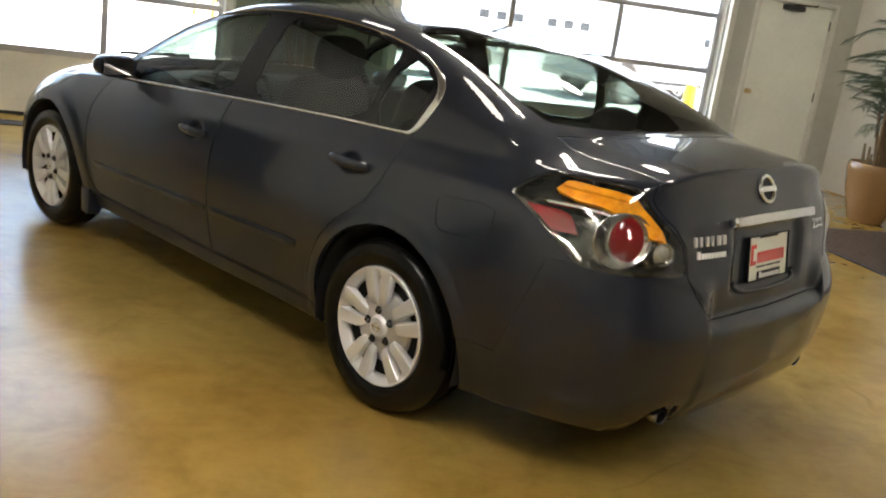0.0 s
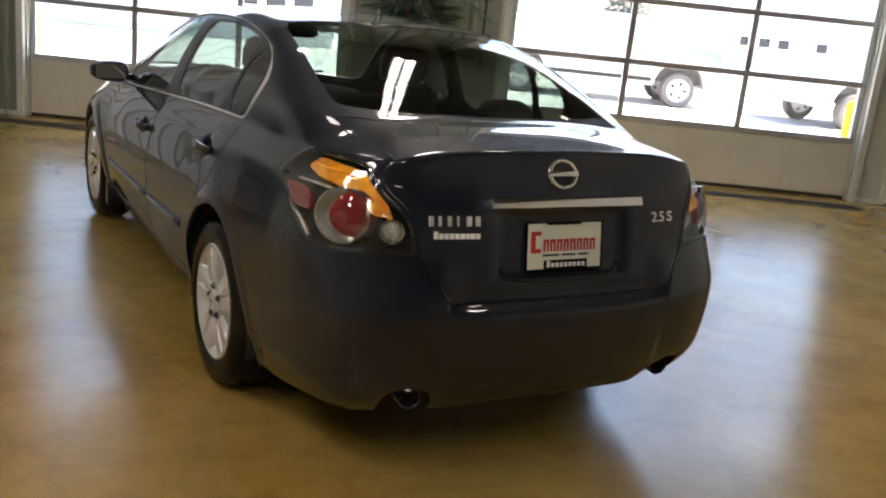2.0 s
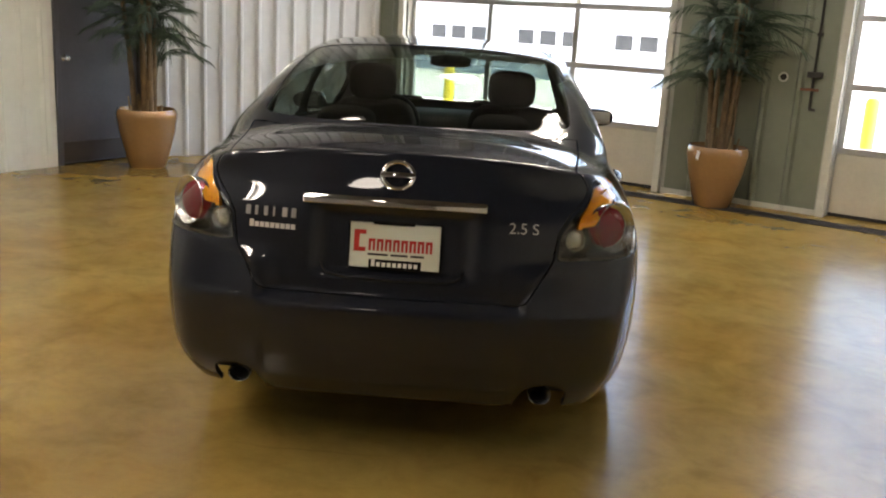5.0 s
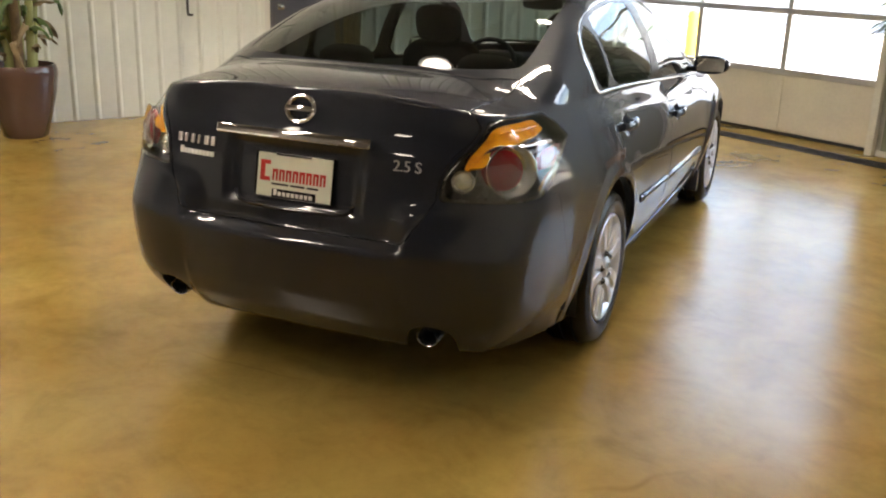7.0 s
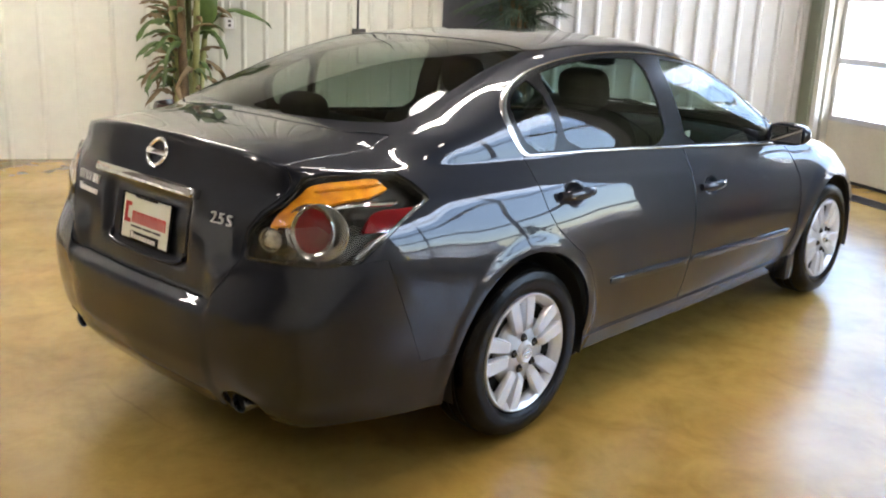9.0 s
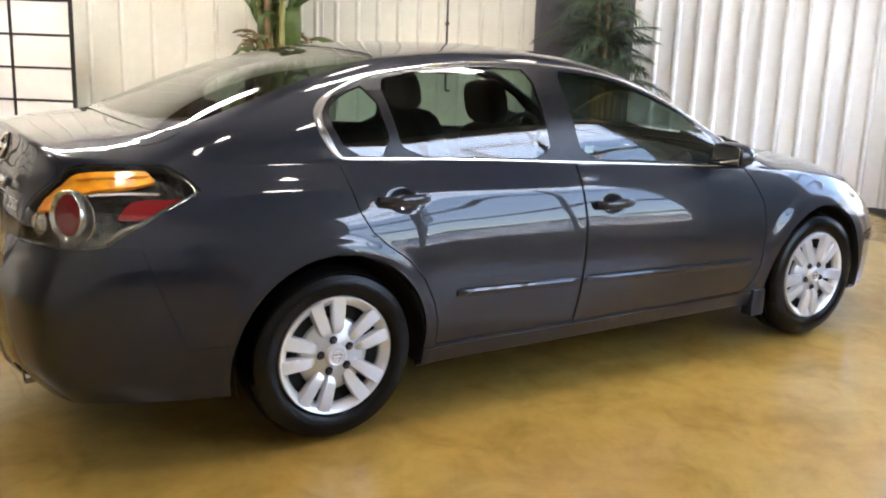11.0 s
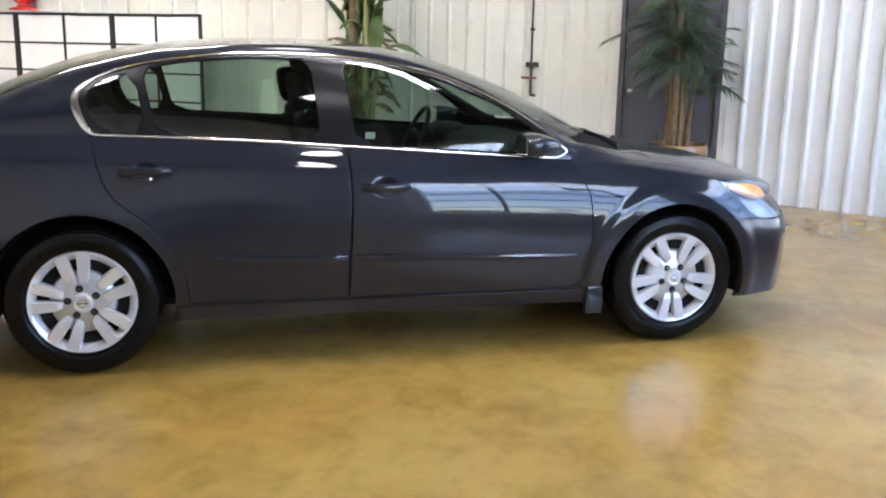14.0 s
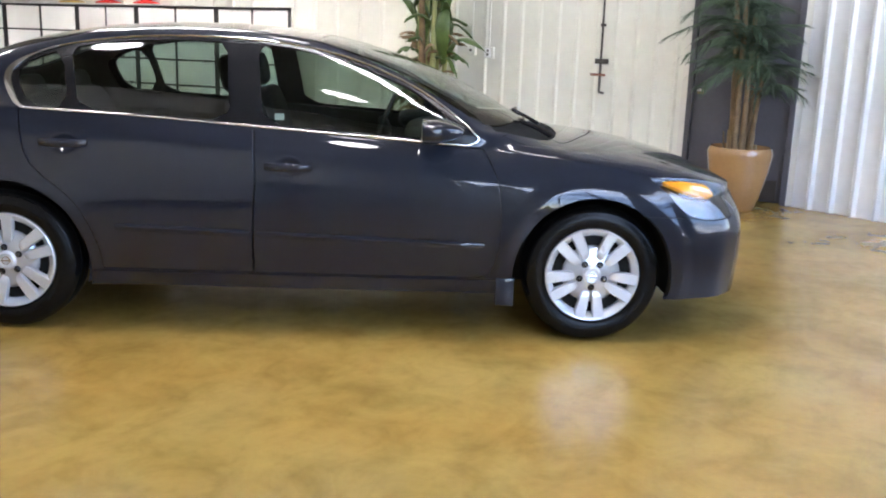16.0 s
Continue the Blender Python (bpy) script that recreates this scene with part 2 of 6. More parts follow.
# openings: (from, to, top)
DOOR_B = (0.60, 4.22, 3.3)
DOOR_C = (-4.18, -1.04, 3.3)
DOOR_A = (4.56, 5.62, 2.06)
DOOR_W = (1.96, 2.96, 2.10)


def wall_with_openings(name, along, lo, hi, d0, d1, openings, label):
    """A thick wall along x or y with openings from the floor."""
    bm = bmesh.new()
    s = lo

    def piece(a, b, z0, z1):
        if b - a > 0.001:
            box(bm, (a, d0, z0) if along == 'x' else (d0, a, z0), (b, d1, z1) if along == 'x' else (d1, b, z1))
    for a, b, top in sorted(openings):
        piece(s, a, 0, H)
        piece(a, b, top, H)
        s = b
    piece(s, hi, 0, H)
    return tagged(part(name, bm, M_north_backlit if name == "wall_north" else M_wall_plain), label, "wall", kind="structure")


wall_north = wall_with_openings("wall_north", 'x', WX - T, EX + T, NY, NY + T, [DOOR_A, DOOR_B, DOOR_C], "pale painted steel-clad wall with glazed overhead doors, darkened for backlight")
wall_west = wall_with_openings("wall_west", 'y', SY, NY, WX - T, WX, [DOOR_W], "white ribbed steel-clad wall with a grey door")
wall_east = wall_with_openings("wall_east", 'y', SY, NY, EX, EX + T, [], "pale painted wall")
wall_south = wall_with_openings("wall_south", 'x', WX - T, EX + T, SY - T, SY, [], "brown-grey ribbed steel-clad wall")


def ribbed(name, wall, along, a, b, z0, z1, face, out, pitch, rib, parent, paint=None):
    """Ribbed steel cladding on a wall: flat pans between raised trapezoid ribs."""
    prof = []
    high = 0.036 if rib > 0.03 else 0.014
    u = a
    while u < b - 1e-6:
        e = min(u + pitch, b)
        minor = [(pitch * q + d, hh) for q in (0.27, 0.52) for d, hh in ((-0.014, 0), (-0.006, 0.13), (0.006, 0.13), (0.014, 0))] if pitch < 0.2 else []
        for du, h in ((0, 0), *minor, (pitch - rib - 0.034, 0), (pitch - rib - 0.012, 1), (pitch - 0.022, 1)):
            if u + du < e:
                prof.append((u + du, h))
        u += pitch
    prof.append((b, 0))
    bm = bmesh.new()
    rows = []
    for z in (z0, z1):
        rows.append([bm.verts.new((p, face + out * (0.006 + high * h), z) if along == 'x' else (face + out * (0.006 + high * h), p, z)) for p, h in prof])
    for i in range(len(prof) - 1):
        bm.faces.new((rows[0][i], rows[0][i + 1], rows[1][i + 1], rows[1][i]))
    ob = part(name, bm, paint or M_darkclad if paint or wall is wall_south else M_north_backlit if wall is wall_north else M_wall, parent)
    return ob


# the stretch beyond the grey door slants inward to the jamb of the overhead door
NW0, NW1 = Vector((WX + 0.012, DOOR_W[1] + 0.06, 0)), Vector((-4.58, NY - 0.02, 0))
nw_long, nw_turn = (NW1 - NW0).length, math.degrees(math.atan2(NW0.x - NW1.x, NW1.y - NW0.y))
wall_northwest = tagged(part("wall_northwest", boxes(((-0.10, 0.0, 0), (0.0, nw_long - 0.10, H))), M_wall_plain), "ribbed steel-clad wall slanting to the door jamb, whitened for daylight", "wall", kind="structure")
wall_northwest.matrix_world = pose(NW0.x, NW0.y, 0, rz=nw_turn)
ribbed("steel_cladding", wall_northwest, 'y', 0.0, nw_long, 0.0, H, 0.0, 1, 0.205, 0.034, wall_northwest, M_wall_daylit)
ribbed("steel_cladding", wall_west, 'y', -0.4, DOOR_W[0] - 0.06, 0.0, H, WX, 1, 0.205, 0.022, wall_west)
ribbed("steel_cladding", wall_west, 'y', SY, -0.4, 0.0, H, WX, 1, 0.31, 0.02, wall_west)
ribbed("steel_cladding", wall_south, 'x', WX + 0.04, EX - 0.04, 0.0, H, SY, 1, 0.30, 0.04, wall_south)
ribbed("steel_cladding", wall_north, 'x', NW1.x + 0.01, DOOR_C[0] - 0.1, 0.0, H, NY, -1, 0.23, 0.05, wall_north, M_olive_backlit)
ribbed("steel_cladding", wall_north, 'x', DOOR_C[1] + 0.1, DOOR_B[0] - 0.1, 0.0, H, NY, -1, 0.30, 0.04, wall_north, M_olive_backlit)

for a, b, top in (DOOR_B, DOOR_C):
    ribbed("header_cladding", wall_north, 'x', a - 0.05, b + 0.05, top + 0.22, H, NY, -1, 0.30, 0.04, wall_north, M_header)


def overhead_door(name, a, b, top, y, rows, cols, inward, label):
    """A sectional glazed door: a solid foot panel, aluminium rails and stiles, panes, side tracks."""
    d = thing(name, label, "garage door", pose(0, y, 0), kind="structure")
    a, b, top = a + 0.004, b - 0.004, top - 0.004
    z = [0.0, 0.60, 1.163, 1.757, 2.34, 2.92, top][:rows + 2]
    z[-1] = top
    part("foot_panel", boxes(((a, -0.025, 0.03), (b, 0.025, z[1] - 0.03)), bevel=0.004), M_panel, d)
    part("weather_strip", boxes(((a, -0.03, 0.0), (b, 0.03, 0.028))), M_rubber, d)
    for k in range(1, len(z)):
        part("rail", boxes(((a, -0.03, z[k] - 0.028), (b, 0.03, z[k] + (0.028 if k < len(z) - 1 else 0))), bevel=0.004), M_alu, d)
    xs = [a + (b - a) * i / cols for i in range(cols + 1)]
    for i, x in enumerate(xs):
        w0, w1 = (0, 0.05) if i == 0 else ((0.05, 0) if i == cols else (0.028, 0.028))
        for k in range(1, len(z) - 1):
            part("stile", boxes(((x - w0, -0.026, z[k] + 0.029), (x + w1, 0.026, z[k + 1] - 0.029)), bevel=0.003), M_alu, d)
        if 0 < i < cols:
            part("stiffener", boxes(((x - 0.03, inward * 0.026, 0.05), (x + 0.03, inward * 0.034, z[1] - 0.04))), M_panel, d)
    for i in range(cols):
        for k in range(1, len(z) - 1):
            p = part("pane", boxes(((xs[i] + (0.051 if i == 0 else 0.029), -0.003, z[k] + 0.03), (xs[i + 1] - (0.051 if i == cols - 1 else 0.029), 0.003, z[k + 1] - 0.03))), M_pane, d)
            p.visible_shadow = False
    for x, s in ((a, -1), (b, 1)):
        part("side_track", boxes(((min(x + s * 0.005, x + s * 0.075), inward * 0.165 - 0.03, 0.0), (max(x + s * 0.005, x + s * 0.075), inward * 0.165 + 0.03, top + 0.2)), bevel=0.006), M_trim, d)
    return d


overhead_door("garage_door", *DOOR_B, NY + 0.1, 5, 3, -1, "glazed aluminium overhead door with a beige foot panel")
overhead_door("garage_door", *DOOR_C, NY + 0.1, 5, 3, -1, "glazed aluminium overhead door beside the corner")

# ---- the car: own axes, x to its right, y ahead, the rear axle at y = 0 ----
CAR = pose(0, 0, 0, 0, 0, 30)


def smooth_knots(knots, q, sigma, odd=False, step=0.01):
    """Values at q of a line through knots (t, value), rounded off by a Gaussian; mirrored (or turned over) beyond its ends."""
    t, v = np.array([k[0] for k in knots], float), np.array([k[1] for k in knots], float)
    n = int(round((t[-1] - t[0]) / step))
    g = np.interp(t[0] + np.arange(n + 1) * step, t, v)
    w = int(4 * sigma / step) + 1
    lo, hi = g[1:w + 1][::-1], g[-w - 1:-1][::-1]
    if odd:
        lo, hi = 2 * g[0] - lo, 2 * g[-1] - hi
    k = np.exp(-0.5 * (np.arange(-w, w + 1) * step / sigma) ** 2)
    g2 = np.convolve(np.concatenate((lo, g, hi)), k / k.sum(), mode='valid')
    return np.interp(q, t[0] + np.arange(n + 1) * step, g2)


def step_up(a, b, x):
    u = np.clip((x - a) / (b - a), 0, 1)
    return u * u * (3 - 2 * u)


# the shoulder line round the half car (s = 0 at the middle of the tail, 8 at the middle of the nose) and the widest outline below it
SH_X = [(0, 0), (0.5, 0.3), (0.8, 0.50), (1.0, 0.605), (1.15, 0.663), (1.35, 0.700), (1.7, 0.740), (2, 0.768), (2.5, 0.773), (3, 0.781), (4, 0.800), (5, 0.803), (5.5, 0.790), (6, 0.80), (6.5, 0.775), (7, 0.715), (7.3, 0.64), (7.6, 0.50), (8, 0)]
SH_Y = [(0, -0.936), (0.5, -0.930), (0.8, -0.908), (1.0, -0.872), (1.15, -0.818), (1.35, -0.725), (1.7, -0.55), (2, -0.25), (2.5, 0.10), (3, 0.55), (4, 1.15), (5, 1.9), (5.5, 2.26), (6, 2.6), (6.5, 2.95), (7, 3.22), (7.3, 3.40), (7.6, 3.52), (8, 3.66)]
SH_Z = [(0, 1.109), (0.5, 1.104), (0.8, 1.092), (1.0, 1.074), (1.15, 1.066), (1.35, 1.062), (1.7, 1.052), (2, 1.042), (2.5, 1.038), (3, 1.02), (4, 0.988), (5, 0.937), (5.5, 0.915), (6, 0.885), (6.5, 0.83), (7, 0.765), (7.3, 0.70), (7.6, 0.68), (8, 0.70)]
OU_X = [(0, 0), (0.5, 0.36), (0.8, 0.60), (1.0, 0.755), (1.15, 0.815), (1.35, 0.855), (1.7, 0.883), (2, 0.895), (2.5, 0.898), (3, 0.893), (4, 0.897), (5, 0.893), (5.5, 0.888), (6, 0.893), (6.5, 0.88), (7, 0.83), (7.3, 0.745), (7.6, 0.57), (8, 0)]
OU_Y = [(0, -1.105), (0.5, -1.095), (0.8, -1.06), (1.0, -1.0), (1.15, -0.91), (1.35, -0.77), (1.7, -0.55), (2, -0.25), (2.5, 0.10), (3, 0.55), (4, 1.15), (5, 1.9), (5.5, 2.26), (6, 2.6), (6.5, 2.95), (7, 3.24), (7.3, 3.44), (7.6, 3.59), (8, 3.72)]
BOT_Z = [(0, 0.27), (1.0, 0.25), (1.8, 0.23), (2.2, 0.215), (5.8, 0.215), (6.8, 0.21), (7.3, 0.20), (8, 0.19)]
S_C0, S_C1 = 1.04, 7.35          # the corners, where tail and nose turn into the flank
NT, NF, NL = 44, 360, 84         # cells over the half tail, along the flank, down the flank


def spread(a, b, n):
    """n + 1 values of s between a and b, evenly spaced along the outline."""
    q = np.linspace(a, b, 400)
    x, y = smooth_knots(OU_X, q, 0.06, True), smooth_knots(OU_Y, q, 0.06)
    d = np.concatenate(([0], np.cumsum(np.hypot(np.diff(x), np.diff(y)))))
    return np.interp(np.linspace(0, d[-1], n + 1), d, q)


ss = np.concatenate((spread(0, 0.60, 22), spread(0.60, 0.72, 12)[1:], spread(0.72, S_C0, 10)[1:], spread(S_C0, S_C1, NF)[1:], spread(S_C1, 8, NT)[1:]))
shx, shy, shz = smooth_knots(SH_X, ss, 0.07, True), smooth_knots(SH_Y, ss, 0.07), smooth_knots(SH_Z, ss, 0.07)
oux, ouy = smooth_knots(OU_X, ss, 0.06, True), smooth_knots(OU_Y, ss, 0.06)
botz = smooth_knots(BOT_Z, ss, 0.2)
ZM = 0.60


def lower_shell():
    """Flank, tail and nose below the shoulder line: rows along s, columns from the shoulder down."""
    global S_GRID
    # rows lie closer together at the ledge of the bumper
    q = np.linspace(0, 1, 801)
    d = np.cumsum(1 + 2.6 * np.exp(-((q - 0.575) / 0.035) ** 2))
    h = np.interp(np.linspace(d[0], d[-1], NL + 1), d, q)[None, :]
    z = shz[:, None] + (botz - shz)[:, None] * h
    nose = step_up(6.3, 7.2, ss)[:, None]
    zm = ZM - 0.12 * nose
    u = np.clip((shz[:, None] - z) / (shz[:, None] - zm), 0, 1)
    g = 1 - (1 - u) ** (3.4 - 1.0 * np.maximum(nose, step_up(1.3, 2.1, ss)[:, None]))
    low = np.clip((zm - z) / 0.4, 0, 2) ** 2
    # the columns lean so that one of them follows the edge of the trunk lid
    zin = np.interp(z, [0.5, 0.65, 0.716, 0.79, 0.89, 0.985, 1.06], [0.60, 0.61, 0.65, 0.72, 0.775, 0.87, 1.0])
    s2 = ss[:, None] + (np.clip(zin, 0.6, 0.73) - 0.66) * np.exp(-((ss[:, None] - 0.66) / 0.13) ** 2) * (1 - step_up(0.80, 0.98, z))
    S_GRID = s2
    ax, ay = smooth_knots(SH_X, s2, 0.07, True), smooth_knots(SH_Y, s2, 0.07)
    bx, by = smooth_knots(OU_X, s2, 0.06, True), smooth_knots(OU_Y, s2, 0.06)
    x = ax + (bx - ax) * g
    y = ay + (by - ay) * g
    # the outline's own normal, along which the foot of the body tucks in
    tx, ty = np.gradient(oux), np.gradient(ouy)
    ln = np.hypot(tx, ty)
    nx, ny = (ty / ln)[:, None], (-tx / ln)[:, None]
    tuck = 0.085 * low * (1 - 0.55 * nose) + 0.10 * np.clip((0.40 - z) / 0.2, 0, 1) ** 2 * (1 - step_up(0.9, 1.9, ss)[:, None])
    x, y = x - nx * tuck, y - ny * tuck
    # the tail: lid face, ledge and bumper
    tail = [(0.20, -0.93), (0.27, -1.02), (0.34, -1.075), (0.42, -1.098), (0.55, -1.107), (0.60, -1.105), (0.618, -1.098), (0.628, -1.078), (0.634, -1.058), (0.645, -1.050), (0.66, -1.048), (0.75, -1.038), (0.854, -1.025), (0.894, -1.016), (0.93, -1.003), (0.98, -0.979), (1.04, -0.954), (1.09, -0.938), (1.112, -0.936), (1.13, -0.936)]
    yt = smooth_knots(tail, np.clip(z, 0.2, 1.13), 0.008, True, 0.004)
    yt = yt + (1.107 + by) * (0.80 + 0.20 * step_up(0.7, 0.6, z)) * (1 - 0.45 * step_up(0.98, 1.08, z))
    # the hollow round the number plate
    yt = yt + 0.021 * (1 - step_up(0.235, 0.285, np.abs(x))) * step_up(0.700, 0.728, z) * (1 - step_up(0.905, 0.945, z))
    yt = yt - 0.025 * step_up(0.36, 0.46, np.abs(x)) * (1 - step_up(0.72, 0.80, z)) * step_up(0.60, 0.66, z)
    soft = step_up(0.735, 0.80, z)
    wide = 0.011 + 0.012 * (1 - step_up(0.61, 0.70, z))
    wt = 1 - step_up(zin - wide - 0.033 * soft, zin + wide + 0.253 * soft, s2)
    y = y * (1 - wt) + yt * wt
    # the hollow of the corner round the tail lamp
    y = y + (0.060 * step_up(0.60, 0.80, z) - 0.022 * step_up(0.80, 0.92, z)) * np.clip(u / 0.15, 0, 1) * (1 - wt) * (1 - step_up(1.0, 1.40, s2))
    # flares round the wheels
    for yc, bulge, r0, r1 in ((0.0, 0.008, 0.410, 0.465), (2.776, 0.013, 0.435, 0.510)):
        r = np.hypot(y - yc, z - 0.325)
        x = x + np.where(x > 0.55, bulge * (1 - step_up(r0, r1, r)) + 0.004 * (1 - step_up(0.42, 0.64, r)), 0)
    # the shoulder crease that runs forward from the tail lamp
    zc = np.interp(y, [-0.46, 0.3, 1.2, 2.2], [0.955, 0.935, 0.885, 0.83])
    dz = z - zc
    x = x + np.where(x > 0.6, 0.0045 * np.exp(-(dz / np.where(dz > 0, 0.018, 0.045)) ** 2) * step_up(-0.52, -0.40, y) * (1 - step_up(0.6, 1.9, y)), 0)
    # cups behind the door handles
    for yc, zc in ((0.285, 0.893), (1.325, 0.812)):
        r = np.hypot((y - yc) / 0.062, (z - zc) / 0.042)
        x = x - 0.016 * (1 - step_up(0.5, 1.0, r)) * (x > 0.55)
    x[0, :] = 0
    x[-1, :] = 0
    return np.stack((x, y, z), -1)


MID = [(-1.02, 1.104), (-0.935, 1.109), (-0.85, 1.127), (-0.75, 1.142), (-0.65, 1.151), (-0.58, 1.155), (-0.545, 1.159), (-0.50, 1.183), (-0.38, 1.242), (-0.21, 1.313), (-0.057, 1.362), (0.122, 1.405), (0.358, 1.440), (0.63, 1.460), (0.965, 1.466), (1.318, 1.445), (1.6, 1.392), (1.8, 1.335), (1.97, 1.275), (2.1, 1.222), (2.26, 1.142), (2.42, 1.052), (2.53, 0.990), (2.60, 0.966), (2.69, 0.958), (2.9, 0.936), (3.12, 0.896), (3.315, 0.845), (3.48, 0.785), (3.60, 0.725), (3.68, 0.69)]
RAIL_X = [(-1.02, 0.50), (-0.75, 0.595), (-0.41, 0.645), (0, 0.622), (0.32, 0.590), (0.7, 0.583), (1.1, 0.585), (1.45, 0.597), (1.8, 0.630), (2.1, 0.690), (2.3, 0.735), (2.6, 0.70), (3.07, 0.62), (3.7, 0.45)]
RAIL_Z = [(-1.02, 1.09), (-0.75, 1.092), (-0.41, 1.163), (0, 1.313), (0.32, 1.395), (0.7, 1.427), (1.1, 1.423), (1.45, 1.375), (1.8, 1.255), (2.1, 1.085), (2.3, 0.960), (2.6, 0.93), (3.07, 0.85), (3.7, 0.69)]
J2 = 24                          # the column that follows the roof rail


def upper_shell():
    """Deck, glasshouse, roof and bonnet: rows along the flank's s, columns from the middle to the shoulder."""
    f0 = NT
    sx, sy, sz = shx[f0:f0 + NF + 1], shy[f0:f0 + NF + 1], shz[f0:f0 + NF + 1]
    yc = shy[0] + (sy - sy[0]) / (sy[-1] - sy[0]) * (shy[-1] - shy[0])
    hr = (shy[:NT + 1] - shy[0]) / (shy[NT] - shy[0])
    hf = ((shy[NT + NF:] - shy[-1]) / (shy[NT + NF] - shy[-1]))[::-1]
    b = ((yc - yc[0]) / (yc[-1] - yc[0]))[:, None]
    hh = hr[None, :] * (1 - b) + hf[None, :] * b
    Y = yc[:, None] + (sy - yc)[:, None] * hh
    j = np.arange(NT + 1)
    # glasshouse section
    x2, z2 = smooth_knots(RAIL_X, Y, 0.07, True), smooth_knots(RAIL_Z, Y, 0.06, True)
    z4 = smooth_knots(MID, Y, 0.035, True)
    # the rear window is one even curve down to the deck
    even = step_up(-0.570, -0.530, Y) * (1 - step_up(-0.02, 0.14, Y))
    z4 = z4 * (1 - even) + (1.3782 + 0.255 * Y - 0.264 * Y * Y) * even
    X0, Z0 = sx[:, None], sz[:, None]
    a = np.clip(j / J2, 0, 1)[None, :]
    c = np.clip((j - J2) / (NT - J2), 0, 1)[None, :]
    xin, zin = x2 * a, z4 - (z4 - z2) * a ** 2.6
    bow = 0.030 * np.sin(np.pi * c)
    xs, zs = x2 + (X0 - x2) * c + bow * 0.9, z2 + (Z0 - z2) * c + bow * 0.35
    cab = j[None, :] <= J2
    xg, zg = np.where(cab, xin, xs), np.where(cab, zin, zs)
    # rounding over the rail
    k = np.exp(-0.5 * (np.arange(-6, 7) / 1.7) ** 2)
    k /= k.sum()

    def soften(g, odd):
        lo, hi = g[:, 1:7][:, ::-1], 2 * g[:, -1:] - g[:, -7:-1][:, ::-1]
        lo = -lo if odd else lo
        e = np.concatenate((lo, g, hi), 1)
        return sum(k[m] * e[:, m:m + g.shape[1]] for m in range(13))
    xg, zg = soften(xg, True), soften(zg, False)
    # deck and bonnet section
    fr, ff = shx[:NT + 1] / shx[NT], (shx[NT + NF:] / shx[NT + NF])[::-1]
    fx = fr[None, :] * (1 - b) + ff[None, :] * b
    xd = X0 * fx
    zd = z4 - (z4 - Z0) * fx ** (3.2 - 0.6 * step_up(1.5, 3.0, yc)[:, None])
    w = (step_up(-0.78, -0.30, yc) * (1 - step_up(2.22, 2.62, yc)))[:, None]
    X, Z = xd * (1 - w) + xg * w, zd * (1 - w) + zg * w
    # tie the rim to the shoulder line
    X[0], Y[0], Z[0] = shx[:NT + 1], shy[:NT + 1], shz[:NT + 1]
    X[-1], Y[-1], Z[-1] = shx[NT + NF:][::-1], shy[NT + NF:][::-1], shz[NT + NF:][::-1]
    X[:, -1], Y[:, -1], Z[:, -1] = sx, sy, sz
    X[:, 0] = 0
    return np.stack((X, Y, Z), -1)


def weld():
    """One half shell: points, four-sided faces, normals, s and the level of each point."""
    A, B = lower_shell(), upper_shell()
    na = A.shape[0] * A.shape[1]
    idA = np.arange(na).reshape(A.shape[:2])
    idB = np.full(B.shape[:2], -1)
    idB[0, :] = idA[:NT + 1, 0]
    idB[:, -1] = idA[NT:NT + NF + 1, 0]
    idB[-1, :] = idA[NT + NF:, 0][::-1]
    free = idB < 0
    idB[free] = na + np.arange(free.sum())
    P = np.concatenate((A.reshape(-1, 3), B[free]))
    fa = np.stack((idA[:-1, :-1], idA[:-1, 1:], idA[1:, 1:], idA[1:, :-1]), -1).reshape(-1, 4)
    fb = np.stack((idB[:-1, :-1], idB[:-1, 1:], idB[1:, 1:], idB[1:, :-1]), -1).reshape(-1, 4)
    Fq = np.concatenate((fa, fb))
    n = np.cross(P[Fq[:, 2]] - P[Fq[:, 0]], P[Fq[:, 3]] - P[Fq[:, 1]])
    mid = P[Fq].mean(1)
    core = np.stack((mid[:, 0] * 0, np.clip(mid[:, 1], -0.2, 2.9), mid[:, 2] * 0 + 0.55), -1)
    flip = ((mid - core) * n).sum(1) < 0
    Fq[flip] = Fq[flip][:, ::-1]
    n[flip] *= -1
    N = np.zeros_like(P)
    for c in range(4):
        np.add.at(N, Fq[:, c], n)
    N[np.abs(P[:, 0]) < 1e-6, 0] = 0
    N /= np.maximum(np.linalg.norm(N, axis=1, keepdims=True), 1e-12)
    S = np.concatenate((S_GRID.reshape(-1), np.full(free.sum(), -9.0)))
    upper = np.concatenate((np.zeros(len(fa), bool), np.ones(len(fb), bool)))
    return P, N, S, [tuple(int(i) for i in q) for q in Fq], [bool(v) for v in upper]


def rounded(poly, times=2, keep=0.25):
    """A closed outline with its corners cut round."""
    p = np.array(poly, float)
    for _ in range(times):
        nxt = np.roll(p, -1, 0)
        p = np.stack((p * (1 - keep) + nxt * keep, p * keep + nxt * (1 - keep)), 1).reshape(-1, 2)
    return p


def within(poly, q):
    x, y = q[:, 0], q[:, 1]
    r = np.zeros(len(q), bool)
    for (x0, y0), (x1, y1) in zip(poly, np.roll(poly, -1, 0)):
        m = (y0 > y) != (y1 > y)
        if m.any():
            xi = x0 + (y - y0) * (x1 - x0) / (y1 - y0 + 1e-15)
            r ^= m & (x < xi)
    return r


